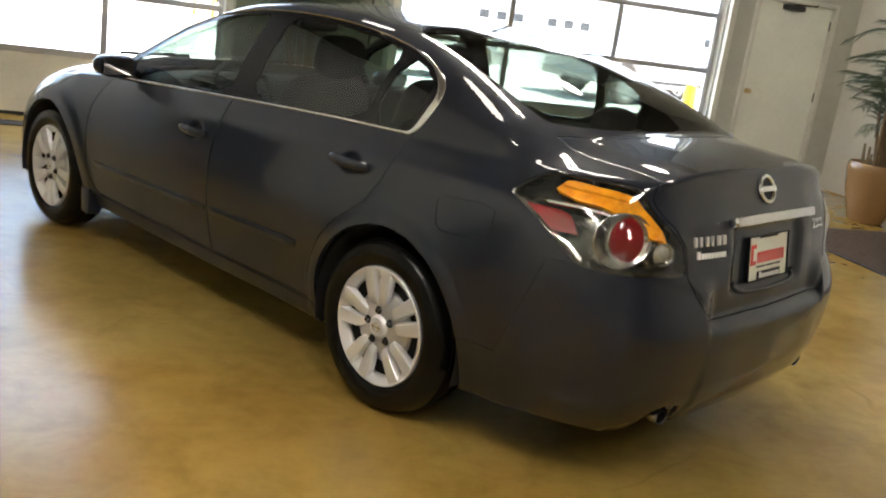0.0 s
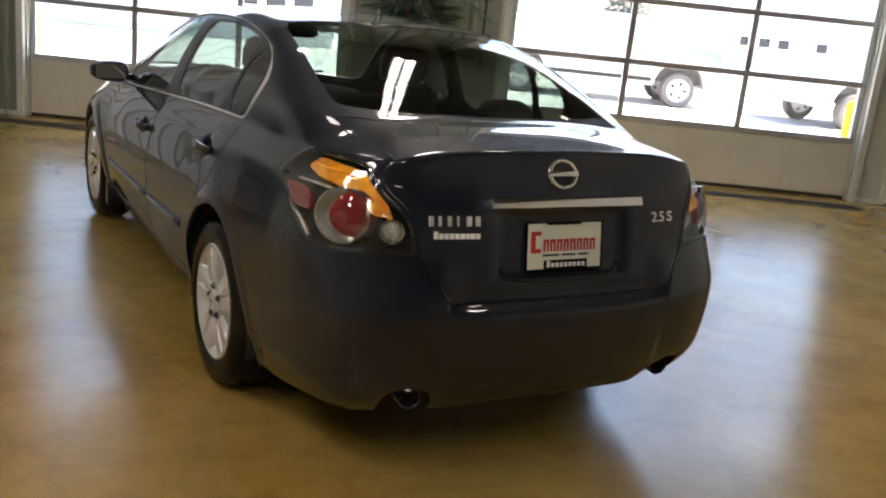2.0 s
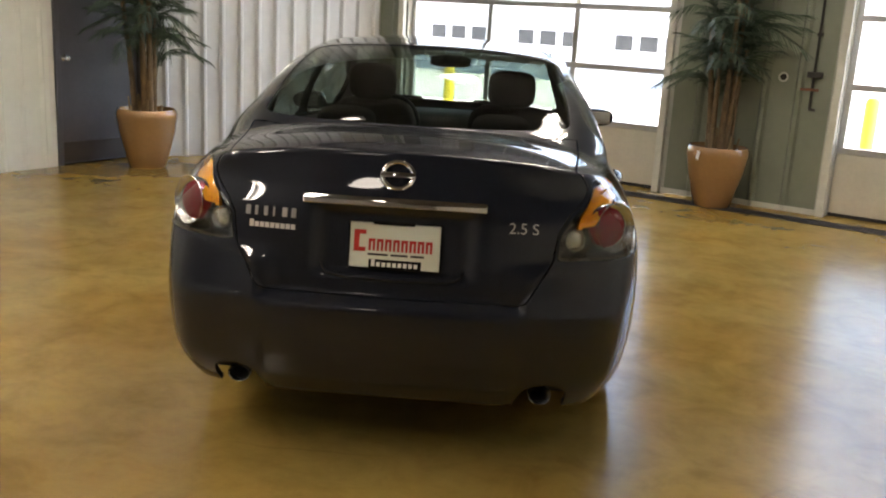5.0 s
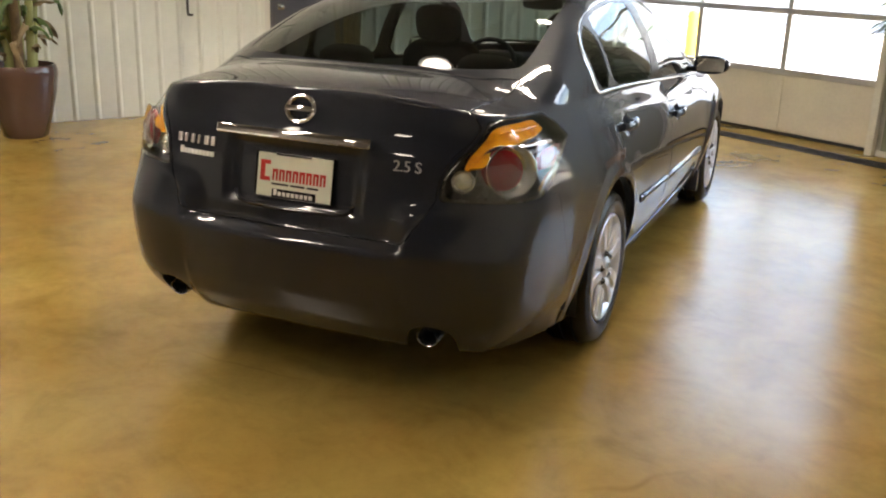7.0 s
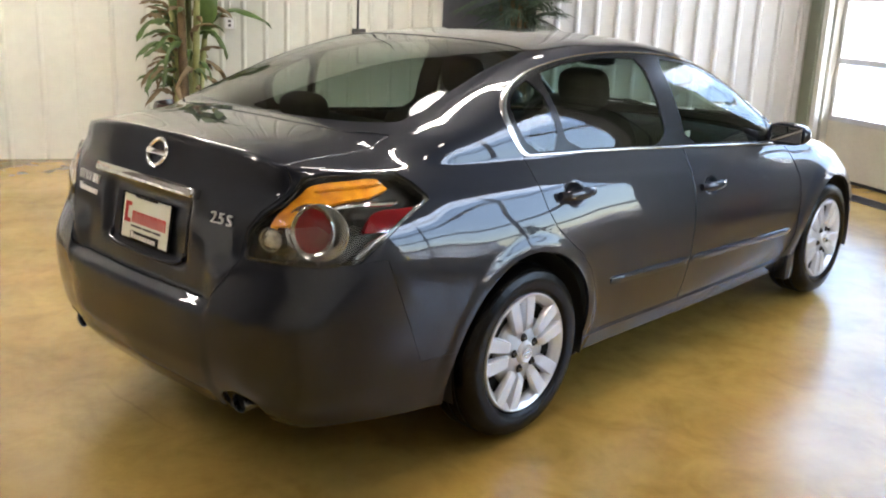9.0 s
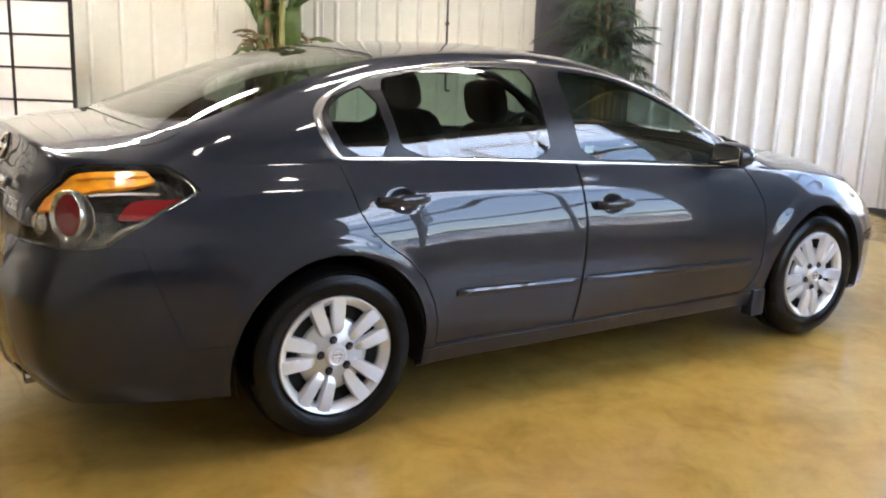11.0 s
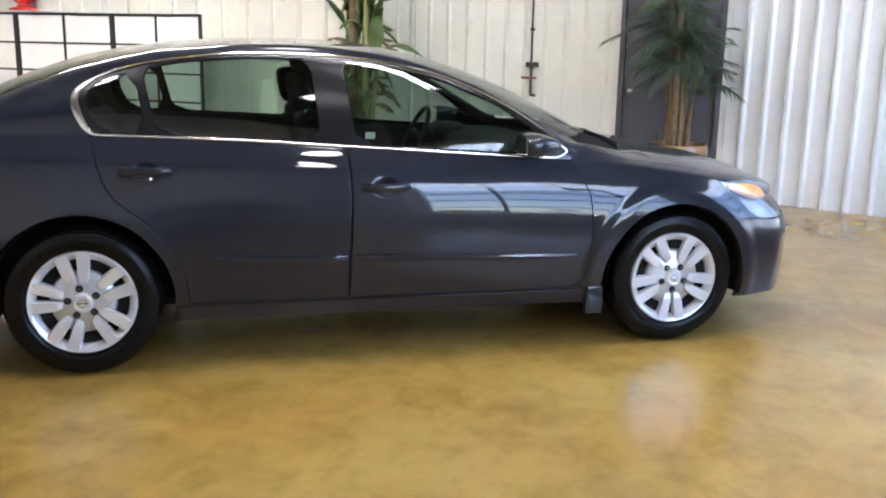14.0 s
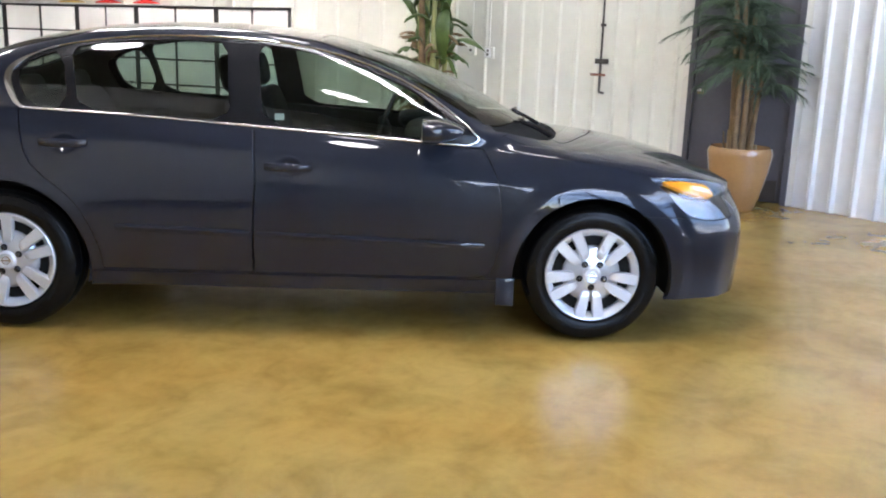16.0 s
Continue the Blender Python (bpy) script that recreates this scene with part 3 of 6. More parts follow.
def crossing(poly, a, b):
    """How far along a to b the outline is met first."""
    d = b - a
    p, e = poly, np.roll(poly, -1, 0) - poly
    den = d[0] * e[:, 1] - d[1] * e[:, 0]
    den = np.where(np.abs(den) < 1e-14, 1e-14, den)
    w = p - a
    t = (w[:, 0] * e[:, 1] - w[:, 1] * e[:, 0]) / den
    u = (w[:, 0] * d[1] - w[:, 1] * d[0]) / den
    ok = (t >= 0) & (t <= 1) & (u >= -1e-9) & (u <= 1 + 1e-9)
    return float(t[ok].min()) if ok.any() else 0.5


class Shell:
    """The half shell, into which outlines are cut so that edges follow them."""

    def __init__(self):
        self.P, self.N, self.S, self.faces, self.upper = weld()
        self.label = ["body"] * len(self.faces)
        self.locked = np.zeros(len(self.P), bool)

    def plane(self, view):
        P = self.P
        return {"side": P[:, 1:3], "top": P[:, 0:2], "wrap": np.stack((self.S, P[:, 2]), -1)}[view]

    def cut(self, poly, view, label, among, where=None):
        """Gives the faces with one of the labels among, inside the outline, the new label."""
        poly = np.asarray(poly, float)
        q = self.plane(view)
        ins = within(poly, q)
        pick = [k for k, l in enumerate(self.label) if l in among and (where is None or where(k))]
        edges = {}
        for k in pick:
            fc = self.faces[k]
            st = [ins[v] for v in fc]
            if any(st) and not all(st):
                for a, b in zip(fc, fc[1:] + fc[:1]):
                    if ins[a] != ins[b]:
                        edges[(min(a, b), max(a, b))] = 1
        todo = []
        for a, b in edges:
            t = crossing(poly, q[a], q[b])
            todo.append((min(t, 1 - t), a, b, t))
        todo.sort()
        on = np.zeros(len(self.P), bool)
        for _, a, b, t in todo:
            if on[a] or on[b]:
                continue
            v, w, u = (a, b, t) if t <= 0.5 else (b, a, 1 - t)
            if self.locked[v] and not self.locked[w] and u > 0.12:
                v, w, u = w, v, 1 - u
            if self.locked[v] and u > 0.12:
                on[v] = True
                continue
            self.P[v] = self.P[v] + (self.P[w] - self.P[v]) * u
            n = self.N[v] + (self.N[w] - self.N[v]) * u
            self.N[v] = n / np.linalg.norm(n)
            self.S[v] = self.S[v] + (self.S[w] - self.S[v]) * u
            on[v] = True
        self.locked |= on
        q = self.plane(view)
        extra = []
        for k in pick:
            fc = self.faces[k]
            st = [(0 if on[v] else (1 if ins[v] else -1)) for v in fc]
            if 1 in st and -1 in st and len(fc) == 4:
                d = [i for i in range(4) if st[i] == 0]
                if len(d) >= 2 and (d[0] + 2) in d:
                    i = d[0]
                    t1, t2 = (fc[i], fc[(i + 1) % 4], fc[(i + 2) % 4]), (fc[(i + 2) % 4], fc[(i + 3) % 4], fc[i])
                    self.faces[k] = t1
                    self.faces.append(t2)
                    self.label.append(self.label[k])
                    self.upper.append(self.upper[k])
                    extra.append(len(self.faces) - 1)
        cand = pick + extra
        cen = np.array([q[list(self.faces[k])].mean(0) for k in cand]) if cand else np.zeros((0, 2))
        for k, f in zip(cand, within(poly, cen)):
            if f:
                self.label[k] = label

    def rim(self, labels):
        """The longest chain of points round all faces with these labels."""
        cnt = {}
        for fc, l in zip(self.faces, self.label):
            if l in labels:
                for a, b in zip(fc, fc[1:] + fc[:1]):
                    if (b, a) in cnt:
                        del cnt[(b, a)]
                    else:
                        cnt[(a, b)] = 1
        nxt = {a: b for a, b in cnt}
        best = []
        while nxt:
            a, b = nxt.popitem()
            chain = [a, b]
            while chain[-1] in nxt:
                chain.append(nxt.pop(chain[-1]))
            if len(chain) > len(best):
                best = chain
        return best


shell = Shell()
low = lambda k: not shell.upper[k]
high = lambda k: shell.upper[k]


def ring(yc, zc, r, n=96):
    return [(yc + r * math.cos(2 * math.pi * i / n), zc + r * math.sin(2 * math.pi * i / n)) for i in range(n)]


shell.cut(ring(-0.004, 0.327, 0.393), "side", "hole", ("body",), low)
shell.cut(ring(2.776, 0.327, 0.383), "side", "hole", ("body",), low)
TAIL_LAMP = rounded([(0.735, 0.793), (0.765, 0.885), (0.83, 0.935), (0.92, 0.978), (1.0, 1.018), (1.07, 1.046), (1.2, 1.057), (1.40, 1.055), (1.655, 1.051), (1.735, 1.012), (1.785, 0.962), (1.72, 0.937), (1.58, 0.898), (1.42, 0.842), (1.31, 0.802), (1.10, 0.795), (0.92, 0.795)], 1, 0.10)
HEAD_LAMP = rounded([(6.66, 0.83), (6.66, 0.80), (6.74, 0.765), (6.84, 0.720), (6.90, 0.675), (7.0, 0.625), (7.12, 0.603), (7.30, 0.597), (7.45, 0.598), (7.46, 0.64), (7.42, 0.72), (7.2, 0.78), (6.9, 0.84)], 1, 0.15)
shell.cut(TAIL_LAMP, "wrap", "tail_lamp", ("body",), low)
shell.cut(rounded([(0.845, 0.905), (0.875, 0.945), (0.95, 0.985), (1.06, 1.024), (1.127, 1.036), (1.214, 1.043), (1.47, 1.046), (1.55, 1.043), (1.605, 1.005), (1.45, 0.989), (1.266, 0.986), (1.16, 0.974), (1.075, 0.967), (1.0, 0.94), (0.94, 0.91)], 1, 0.12), "wrap", "lamp_amber", ("tail_lamp",), low)
shell.cut(rounded([(1.43, 0.946), (1.51, 0.955), (1.725, 0.951), (1.607, 0.906), (1.51, 0.883), (1.355, 0.888)], 1, 0.12), "wrap", "lamp_red", ("tail_lamp",), low)
shell.cut(HEAD_LAMP, "wrap", "head_lamp", ("body",), low)
LID = [(-0.2, 0.638), (0.585, 0.640), (0.615, 0.652), (0.635, 0.672), (0.672, 0.722), (0.725, 0.788), (0.755, 0.885), (0.82, 0.942), (0.91, 0.985), (0.99, 1.025), (1.02, 1.06), (1.03, 1.2), (-0.2, 1.3)]
shell.cut([(6.80, 0.84), (6.82, 0.778), (6.96, 0.744), (7.126, 0.714), (7.27, 0.700), (7.33, 0.70), (7.34, 0.75), (7.1, 0.84)], "wrap", "head_amber", ("head_lamp",), low)
shell.cut(LID, "wrap", "trunk_lid", ("body",), low)
shell.cut([(-0.2, 0.0), (1.96, 0.0), (1.96, 0.435), (1.70, 0.435), (1.60, 0.6), (1.48, 0.80), (0.7, 0.83), (-0.2, 0.66)], "wrap", "rear_bumper", ("body",), low)
shell.cut(rounded([(0.60, 0.10), (0.62, 0.33), (0.70, 0.365), (0.78, 0.365), (0.86, 0.33), (0.88, 0.10)], 2), "wrap", "hole", ("rear_bumper",), low)
shell.cut([(6.58, 0.0), (6.60, 0.63), (7.1, 0.611), (7.25, 0.595), (7.42, 0.60), (7.58, 0.62), (8.2, 0.60), (8.2, 0.0)], "wrap", "front_bumper", ("body",), low)
GLASS_REAR = rounded([(-0.3, -0.545), (0.2, -0.540), (0.44, -0.505), (0.585, -0.425), (0.60, -0.36), (0.585, -0.10), (0.545, 0.30), (0.50, 0.345), (0.2, 0.30), (-0.3, 0.30)], 2)
SCREEN = rounded([(-0.3, 1.46), (0.2, 1.455), (0.50, 1.42), (0.545, 1.46), (0.60, 1.80), (0.67, 2.12), (0.69, 2.25), (0.5, 2.40), (0.2, 2.47), (-0.3, 2.48)], 2)
shell.cut(GLASS_REAR, "top", "rear_window", ("body",), high)
shell.cut(SCREEN, "top", "windscreen", ("body",), high)
shell.cut([(-0.2, -1.2), (0.575, -1.2), (0.60, -0.85), (0.625, -0.58), (0.622, -0.475), (0.48, -0.555), (0.25, -0.592), (-0.2, -0.597)], "top", "trunk_lid", ("body",), high)
shell.cut([(0.80, 3.03), (0.755, 3.06), (0.69, 3.18), (0.62, 3.31), (0.545, 3.42), (0.50, 3.50), (0.50, 3.7), (0.80, 3.7)], "top", "head_lamp", ("body",), high)
shell.cut([(0.80, 3.11), (0.735, 3.125), (0.70, 3.19), (0.63, 3.32), (0.60, 3.37), (0.63, 3.45), (0.80, 3.45)], "top", "head_amber", ("head_lamp",), high)
shell.cut([(-0.2, 2.44), (0.2, 2.43), (0.5, 2.36), (0.655, 2.27), (0.695, 2.30), (0.63, 2.49), (0.585, 2.56), (0.46, 2.615), (0.3, 2.64), (-0.2, 2.66)], "top", "cowl", ("body",), high)
shell.cut([(-0.2, 2.56), (0.3, 2.54), (0.55, 2.45), (0.72, 2.33), (0.735, 2.6), (0.71, 3.0), (0.62, 3.33), (0.56, 3.6), (0.3, 3.8), (-0.2, 3.9)], "top", "bonnet", ("body",), high)
DLO = rounded([(0.055, 1.046), (0.085, 1.044), (0.58, 1.026), (1.15, 0.992), (1.9, 0.945), (2.255, 0.924), (2.12, 1.052), (1.92, 1.185), (1.64, 1.305), (1.36, 1.367), (1.07, 1.392), (0.74, 1.396), (0.46, 1.375), (0.22, 1.335), (0.08, 1.285), (-0.015, 1.215), (0.005, 1.14), (0.035, 1.08)], 1)
shell.cut(DLO, "side", "window_frame", ("body",), high)
shell.cut(rounded([(0.10, 1.055), (0.29, 1.048), (0.235, 1.315), (0.10, 1.27), (0.03, 1.21)], 1), "side", "quarter_glass", ("window_frame",))
shell.cut(rounded([(0.335, 1.047), (1.04, 1.011), (1.005, 1.37), (0.74, 1.378), (0.46, 1.358), (0.275, 1.325)], 1, 0.12), "side", "rear_door_glass", ("window_frame",))
shell.cut(rounded([(1.20, 1.003), (1.9, 0.96), (2.04, 0.952), (2.06, 1.06), (1.89, 1.18), (1.62, 1.288), (1.36, 1.347), (1.15, 1.368)], 1, 0.12), "side", "front_door_glass", ("window_frame",))
DOOR_R = [(0.045, 1.30), (0.05, 1.05), (0.075, 0.95), (0.10, 0.86), (0.14, 0.79), (0.20, 0.735), (0.29, 0.67), (0.36, 0.59), (0.41, 0.49), (0.437, 0.40), (0.444, 0.30), (1.152, 0.297), (1.157, 0.5), (1.168, 0.75), (1.155, 0.98), (1.14, 1.30)]
DOOR_F = [(1.155, 0.297), (1.160, 0.5), (1.171, 0.75), (1.158, 0.98), (1.143, 1.30), (2.24, 1.30), (2.21, 0.95), (2.27, 0.86), (2.315, 0.76), (2.33, 0.60), (2.325, 0.45), (2.305, 0.37), (2.275, 0.31), (2.22, 0.297)]
shell.cut(DOOR_R, "side", "rear_door", ("body",), low)
shell.cut(DOOR_F, "side", "front_door", ("body",), low)
shell.cut(rounded([(-0.185, 0.885), (-0.44, 0.902), (-0.455, 0.80), (-0.40, 0.785), (-0.225, 0.768)], 1, 0.15), "side", "fuel", ("body",), low)
shell.cut([(0.02, 0.295), (0.5, 0.292), (2.25, 0.292), (2.43, 0.30), (2.43, 0.1), (0.02, 0.1)], "side", "sill_panel", ("body",), low)


def panel(name, labels, material, parent, sides, label="", gap=0.003, lip=0.014, offset=0.0, wall=True, round_edge=0.0022):
    """A body panel from the shell: sides 1 (right), -1 (left) or 0 (across the middle). Its rim is drawn in by the gap and folded inwards."""
    used, faces = {}, []
    for fc, l in zip(shell.faces, shell.label):
        if l in labels:
            faces.append([used.setdefault(v, len(used)) for v in fc])
    idx = np.array(list(used))
    P, N = shell.P[idx].copy(), shell.N[idx].copy()
    P = P + N * offset
    cnt = {}
    for fc in faces:
        for a, b in zip(fc, fc[1:] + fc[:1]):
            if (b, a) in cnt:
                del cnt[(b, a)]
            else:
                cnt[(a, b)] = 1
    mid = np.abs(P[:, 0]) < 1e-5
    rim = [(a, b) for a, b in cnt if not (mid[a] and mid[b])]
    inner = np.zeros_like(P)
    num = np.zeros(len(P))
    rims = np.zeros(len(P), bool)
    for a, b in rim:
        rims[a] = rims[b] = True
    for fc in faces:
        c = P[fc].mean(0)
        for v in fc:
            if rims[v]:
                inner[v] += c - P[v]
                num[v] += 1
    # the fold turns over a small round edge
    fold = round_edge if lip > 0.01 else 0.0
    away = np.zeros_like(P)
    for v in np.nonzero(rims)[0]:
        d = inner[v] / max(1, num[v])
        d -= N[v] * d.dot(N[v])
        if mid[v]:
            d[0] = 0
        ln = np.linalg.norm(d)
        if ln > 1e-6:
            P[v] += d / ln * (gap + fold)
            away[v] = -d / ln
    if wall:
        base = {}
        for a, b in rim:
            for v in (a, b):
                if v not in base:
                    base[v] = len(P) + len(base)
        order = sorted(base, key=lambda v: base[v])
        if fold:
            edge = P[order] + (away[order] - N[order]) * fold
            deep = edge - N[order] * (lip - fold)
            k = len(order)
            faces = faces + [[b, a, base[a], base[b]] for a, b in rim] + [[base[b], base[a], base[a] + k, base[b] + k] for a, b in rim]
            P = np.concatenate((P, edge, deep))
            N = np.concatenate((N, away[order] + N[order] * 0.15, away[order]))
        else:
            P = np.concatenate((P, P[order] - N[order] * lip))
            N = np.concatenate((N, N[order]))
            faces = faces + [[b, a, base[a], base[b]] for a, b in rim]
    allp, alln, allf = [], [], []
    for sgn in ((1,) if sides == 1 else (-1,) if sides == -1 else (1, -1)):
        off = sum(len(p) for p in allp)
        m = np.array((sgn, 1, 1))
        allp.append(P * m)
        alln.append(N * m)
        allf += [[v + off for v in (fc if sgn > 0 else fc[::-1])] for fc in faces]
    P, N = np.concatenate(allp), np.concatenate(alln)
    if sides == 0:
        # join the halves in the middle
        h = len(P) // 2
        m = {h + v: v for v in range(h) if abs(P[v, 0]) < 1e-5}
        allf = [[m.get(v, v) for v in fc] for fc in allf]
    me = bpy.data.meshes.new(name)
    me.from_pydata([tuple(p) for p in P], [], allf)
    me.materials.append(material)
    me.polygons.foreach_set("use_smooth", [True] * len(me.polygons))
    me.update()
    me.normals_split_custom_set_from_vertices([tuple(n) for n in N])
    ob = new(name, me)
    ob.parent = parent
    if label:
        tagged(ob, label)
    return ob


def car_paint():
    """Dark blue-grey metallic: flakes under a clear coat."""
    m = shade("metallic_paint", (0.010, 0.013, 0.022), 0.40, 0.0, coat=1.0, spec=0.10)
    nt = m.node_tree
    b = nt.nodes["Principled BSDF"]
    b.inputs["Coat IOR"].default_value, b.inputs["Coat Roughness"].default_value = 1.50, 0.010
    tc, vo, mr = nt.nodes.new("ShaderNodeTexCoord"), nt.nodes.new("ShaderNodeTexVoronoi"), nt.nodes.new("ShaderNodeMix")
    vo.inputs["Scale"].default_value = 900
    mr.data_type = 'RGBA'
    mr.inputs[6].default_value, mr.inputs[7].default_value = (0.0042, 0.0055, 0.0094, 1), (0.0124, 0.0160, 0.0268, 1)
    nt.links.new(tc.outputs["Object"], vo.inputs["Vector"])
    nt.links.new(vo.outputs["Color"], mr.inputs[0])
    nt.links.new(mr.outputs[2], b.inputs["Base Color"])
    return m


M_paint = car_paint()
M_chrome = shade("chrome", (0.82, 0.82, 0.82), 0.06, 1)
M_satin = shade("satin_bright_trim", (0.75, 0.75, 0.74), 0.18, 1)
M_blacktrim = shade("black_trim", (0.008, 0.008, 0.009), 0.25, spec=0.25)
M_badge = shade("bright_badge", (0.78, 0.78, 0.78), 0.22, 0.55)
M_cowl = shade("black_cowl_plastic", (0.010, 0.010, 0.010), 0.85, 0, 0.3, 40, 0.4, 160, spec=0.05)
M_liner = shade("black_underside", (0.008, 0.008, 0.008), 0.8)
M_tint = clear("car_glass", (0.49, 0.59, 0.54), 0.0, 1.52)
M_tint_dark = clear("rear_glass", (0.46, 0.52, 0.47), 0.0, 1.52)
M_lens = clear("lamp_lens", (0.97, 0.97, 0.97), 0.0, 1.5)

car = thing("car", "dark blue-grey metallic four-door sedan, parked askew on the showroom floor", "car", CAR)
panel("body", ("body", "fuel"), M_paint, car, 1, "dark blue-grey metallic roof, pillars and quarters", 0.0007, round_edge=0.0006)
panel("body", ("body",), M_paint, car, -1, "dark blue-grey metallic roof, pillars and quarters", 0.0007, round_edge=0.0006)
panel("fuel_flap", ("fuel",), M_paint, car, -1, "flush fuel filler flap", 0.0009, round_edge=0.0008)
panel("sill", ("sill_panel",), M_paint, car, 1, "", 0.002, 0.024, 0.005)
panel("sill", ("sill_panel",), M_paint, car, -1, "", 0.002, 0.024, 0.005)
lid = panel("trunk_lid", ("trunk_lid",), M_paint, car, 0, round_edge=0.004)
rear_bumper = panel("rear_bumper", ("rear_bumper",), M_paint, car, 0, "", 0.0004, round_edge=0.0006)
panel("front_bumper", ("front_bumper",), M_paint, car, 0)
panel("bonnet", ("bonnet",), M_paint, car, 0)
panel("cowl_cover", ("cowl",), M_cowl, car, 0, "black plastic cowl cover under the windscreen", 0.0, 0.012, -0.012)
doors = {}
for sgn in (1, -1):
    for nm in ("rear_door", "front_door"):
        doors[nm, sgn] = panel(nm, (nm,), M_paint, car, sgn)
        panel("window_glass", (nm + "_glass",), M_tint, doors[nm, sgn], sgn, "green-tinted side window", 0, 0, -0.004, False)
    panel("quarter_window", ("quarter_glass",), M_tint, car, sgn, "small fixed rear side window", 0, 0, -0.004, False)
    panel("window_surround", ("window_frame",), M_blacktrim, car, sgn, "black window surround and pillar covers", 0, 0.012, -0.002)
panel("rear_window", ("rear_window",), M_tint_dark, car, 0, "tinted rear window", 0, 0, -0.002, False)
panel("windscreen", ("windscreen",), M_tint, car, 0, "clear windscreen", 0, 0, -0.002, False)
# dark inner skin behind gaps and panels
SOLID = ("body", "fuel", "sill_panel", "trunk_lid", "rear_bumper", "front_bumper", "bonnet", "cowl", "rear_door", "front_door")
panel("inner_skin", SOLID, M_liner, car, 0, "black inner skin", 0, 0, -0.018, False)


# ---- lamps of the car ----
M_housing = shade("lamp_reflector", (0.62, 0.62, 0.60), 0.16, 0.9, 0.15, 30, 0.2, 90)
M_headbowl = shade("grey_lamp_bowl", (0.20, 0.20, 0.20), 0.22, 0.8, 0.35, 25, 0.3, 60)
M_housing_dark = shade("lamp_housing", (0.085, 0.088, 0.078), 0.2, 0.7, 0.3, 25)
M_amber = shade("amber_lens", (0.92, 0.40, 0.016), 0.14, 0.0, 0.2, 24, 0.25, 55, coat=0.6, second=(0.72, 0.22, 0.008))
M_red = shade("red_lens", (0.20, 0.010, 0.012), 0.12, 0.0, coat=0.5)
M_clearlamp = shade("clear_reverse_lens", (0.60, 0.62, 0.54), 0.12, 0.7, 0.4, 60, 0.5, 120, coat=1.0)
A_GRID = lower_shell()


def flank(y, z):
    """x of the right flank at y and z."""
    rows = A_GRID[NT + 10:NT + NF - 10]
    xs = [np.interp(-z, -r[:, 2], r[:, 0]) for r in rows[[int(np.argmin(np.abs(rows[:, 30, 1] - y)))]]]
    return float(xs[0])


def facing(p, n, sgn):
    """A pose at p whose z axis points along n, mirrored to the car's other side where sgn is -1."""
    p, n = Vector((p.x * sgn, p.y, p.z)), Vector((n.x * sgn, n.y, n.z))
    return Matrix.Translation(p) @ n.to_track_quat("Z", "Y").to_matrix().to_4x4()


def ribbon(chain, width, closed, sgn, lift=0.004):
    """A narrow raised strip along points of the shell."""
    bm = bmesh.new()
    P, N = shell.P[chain], shell.N[chain]
    P = np.stack([(np.roll(P, k, 0) if closed else P)[:, :] for k in (-2, -1, 0, 1, 2)]).mean(0) if closed else P
    rows = []
    n_ = len(chain)
    for i in range(n_):
        t = P[(i + 1) % n_] - P[i - 1] if closed or 0 < i < n_ - 1 else P[min(i + 1, n_ - 1)] - P[max(i - 1, 0)]
        t = t / max(1e-9, np.linalg.norm(t))
        b = np.cross(N[i], t)
        w = width(P[i]) / 2
        q = []
        for a, h in ((-w, -0.006), (-w, lift * 0.6), (-w * 0.5, lift), (w * 0.5, lift), (w, lift * 0.6), (w, -0.006)):
            p = P[i] + b * a + N[i] * h
            q.append(bm.verts.new((p[0] * sgn, p[1], p[2])))
        rows.append(q)
    m = n_ if closed else n_ - 1
    for i in range(m):
        a, b = rows[i], rows[(i + 1) % n_]
        for k in range(5):
            bm.faces.new((a[k], a[k + 1], b[k + 1], b[k]))
    return bm


def skin_at(s_, z_):
    """Place and normal on the tail's corner, between the points of the grid."""
    def p(a, c):
        i = int(np.clip(np.searchsorted(ss, a) - 1, 0, len(ss) - 2))
        f = (a - ss[i]) / (ss[i + 1] - ss[i])
        q = [np.array([np.interp(-c, -A_GRID[k, :, 2], A_GRID[k, :, d]) for d in range(3)]) for k in (i, i + 1)]
        return q[0] * (1 - f) + q[1] * f
    n = np.cross(p(s_ + 0.02, z_) - p(s_ - 0.02, z_), p(s_, z_ + 0.01) - p(s_, z_ - 0.01))
    n /= np.linalg.norm(n)
    c = p(s_, z_)
    return c, n if n.dot(c - np.array((0, 0.2, 0.8))) > 0 else -n


def strip_on_skin(knots, width, depth, sgn, n=24):
    """A rounded strip that follows the skin at a depth, through (s, z) knots."""
    t = np.linspace(0, 1, n + 1)
    k = np.linspace(0, 1, len(knots))
    sv, zv = np.interp(t, k, [q[0] for q in knots]), np.interp(t, k, [q[1] for q in knots])
    pts = [skin_at(a, b) for a, b in zip(sv, zv)]
    bm = bmesh.new()
    rows = []
    for i, (c, nn) in enumerate(pts):
        d = pts[min(i + 1, n)][0] - pts[max(i - 1, 0)][0]
        b = np.cross(nn, d / np.linalg.norm(d))
        e = width / 2 * (0.3 if i in (0, n) else 1)
        rows.append([bm.verts.new((q[0] * sgn, q[1], q[2])) for q in (c + b * e * u + nn * (depth + h) for u, h in ((-1, -0.010), (-0.8, 0), (0, 0.003), (0.8, 0), (1, -0.010)))])
    for a, b in zip(rows, rows[1:]):
        for k_ in range(4):
            bm.faces.new((a[k_], a[k_ + 1], b[k_ + 1], b[k_]))
    return bm


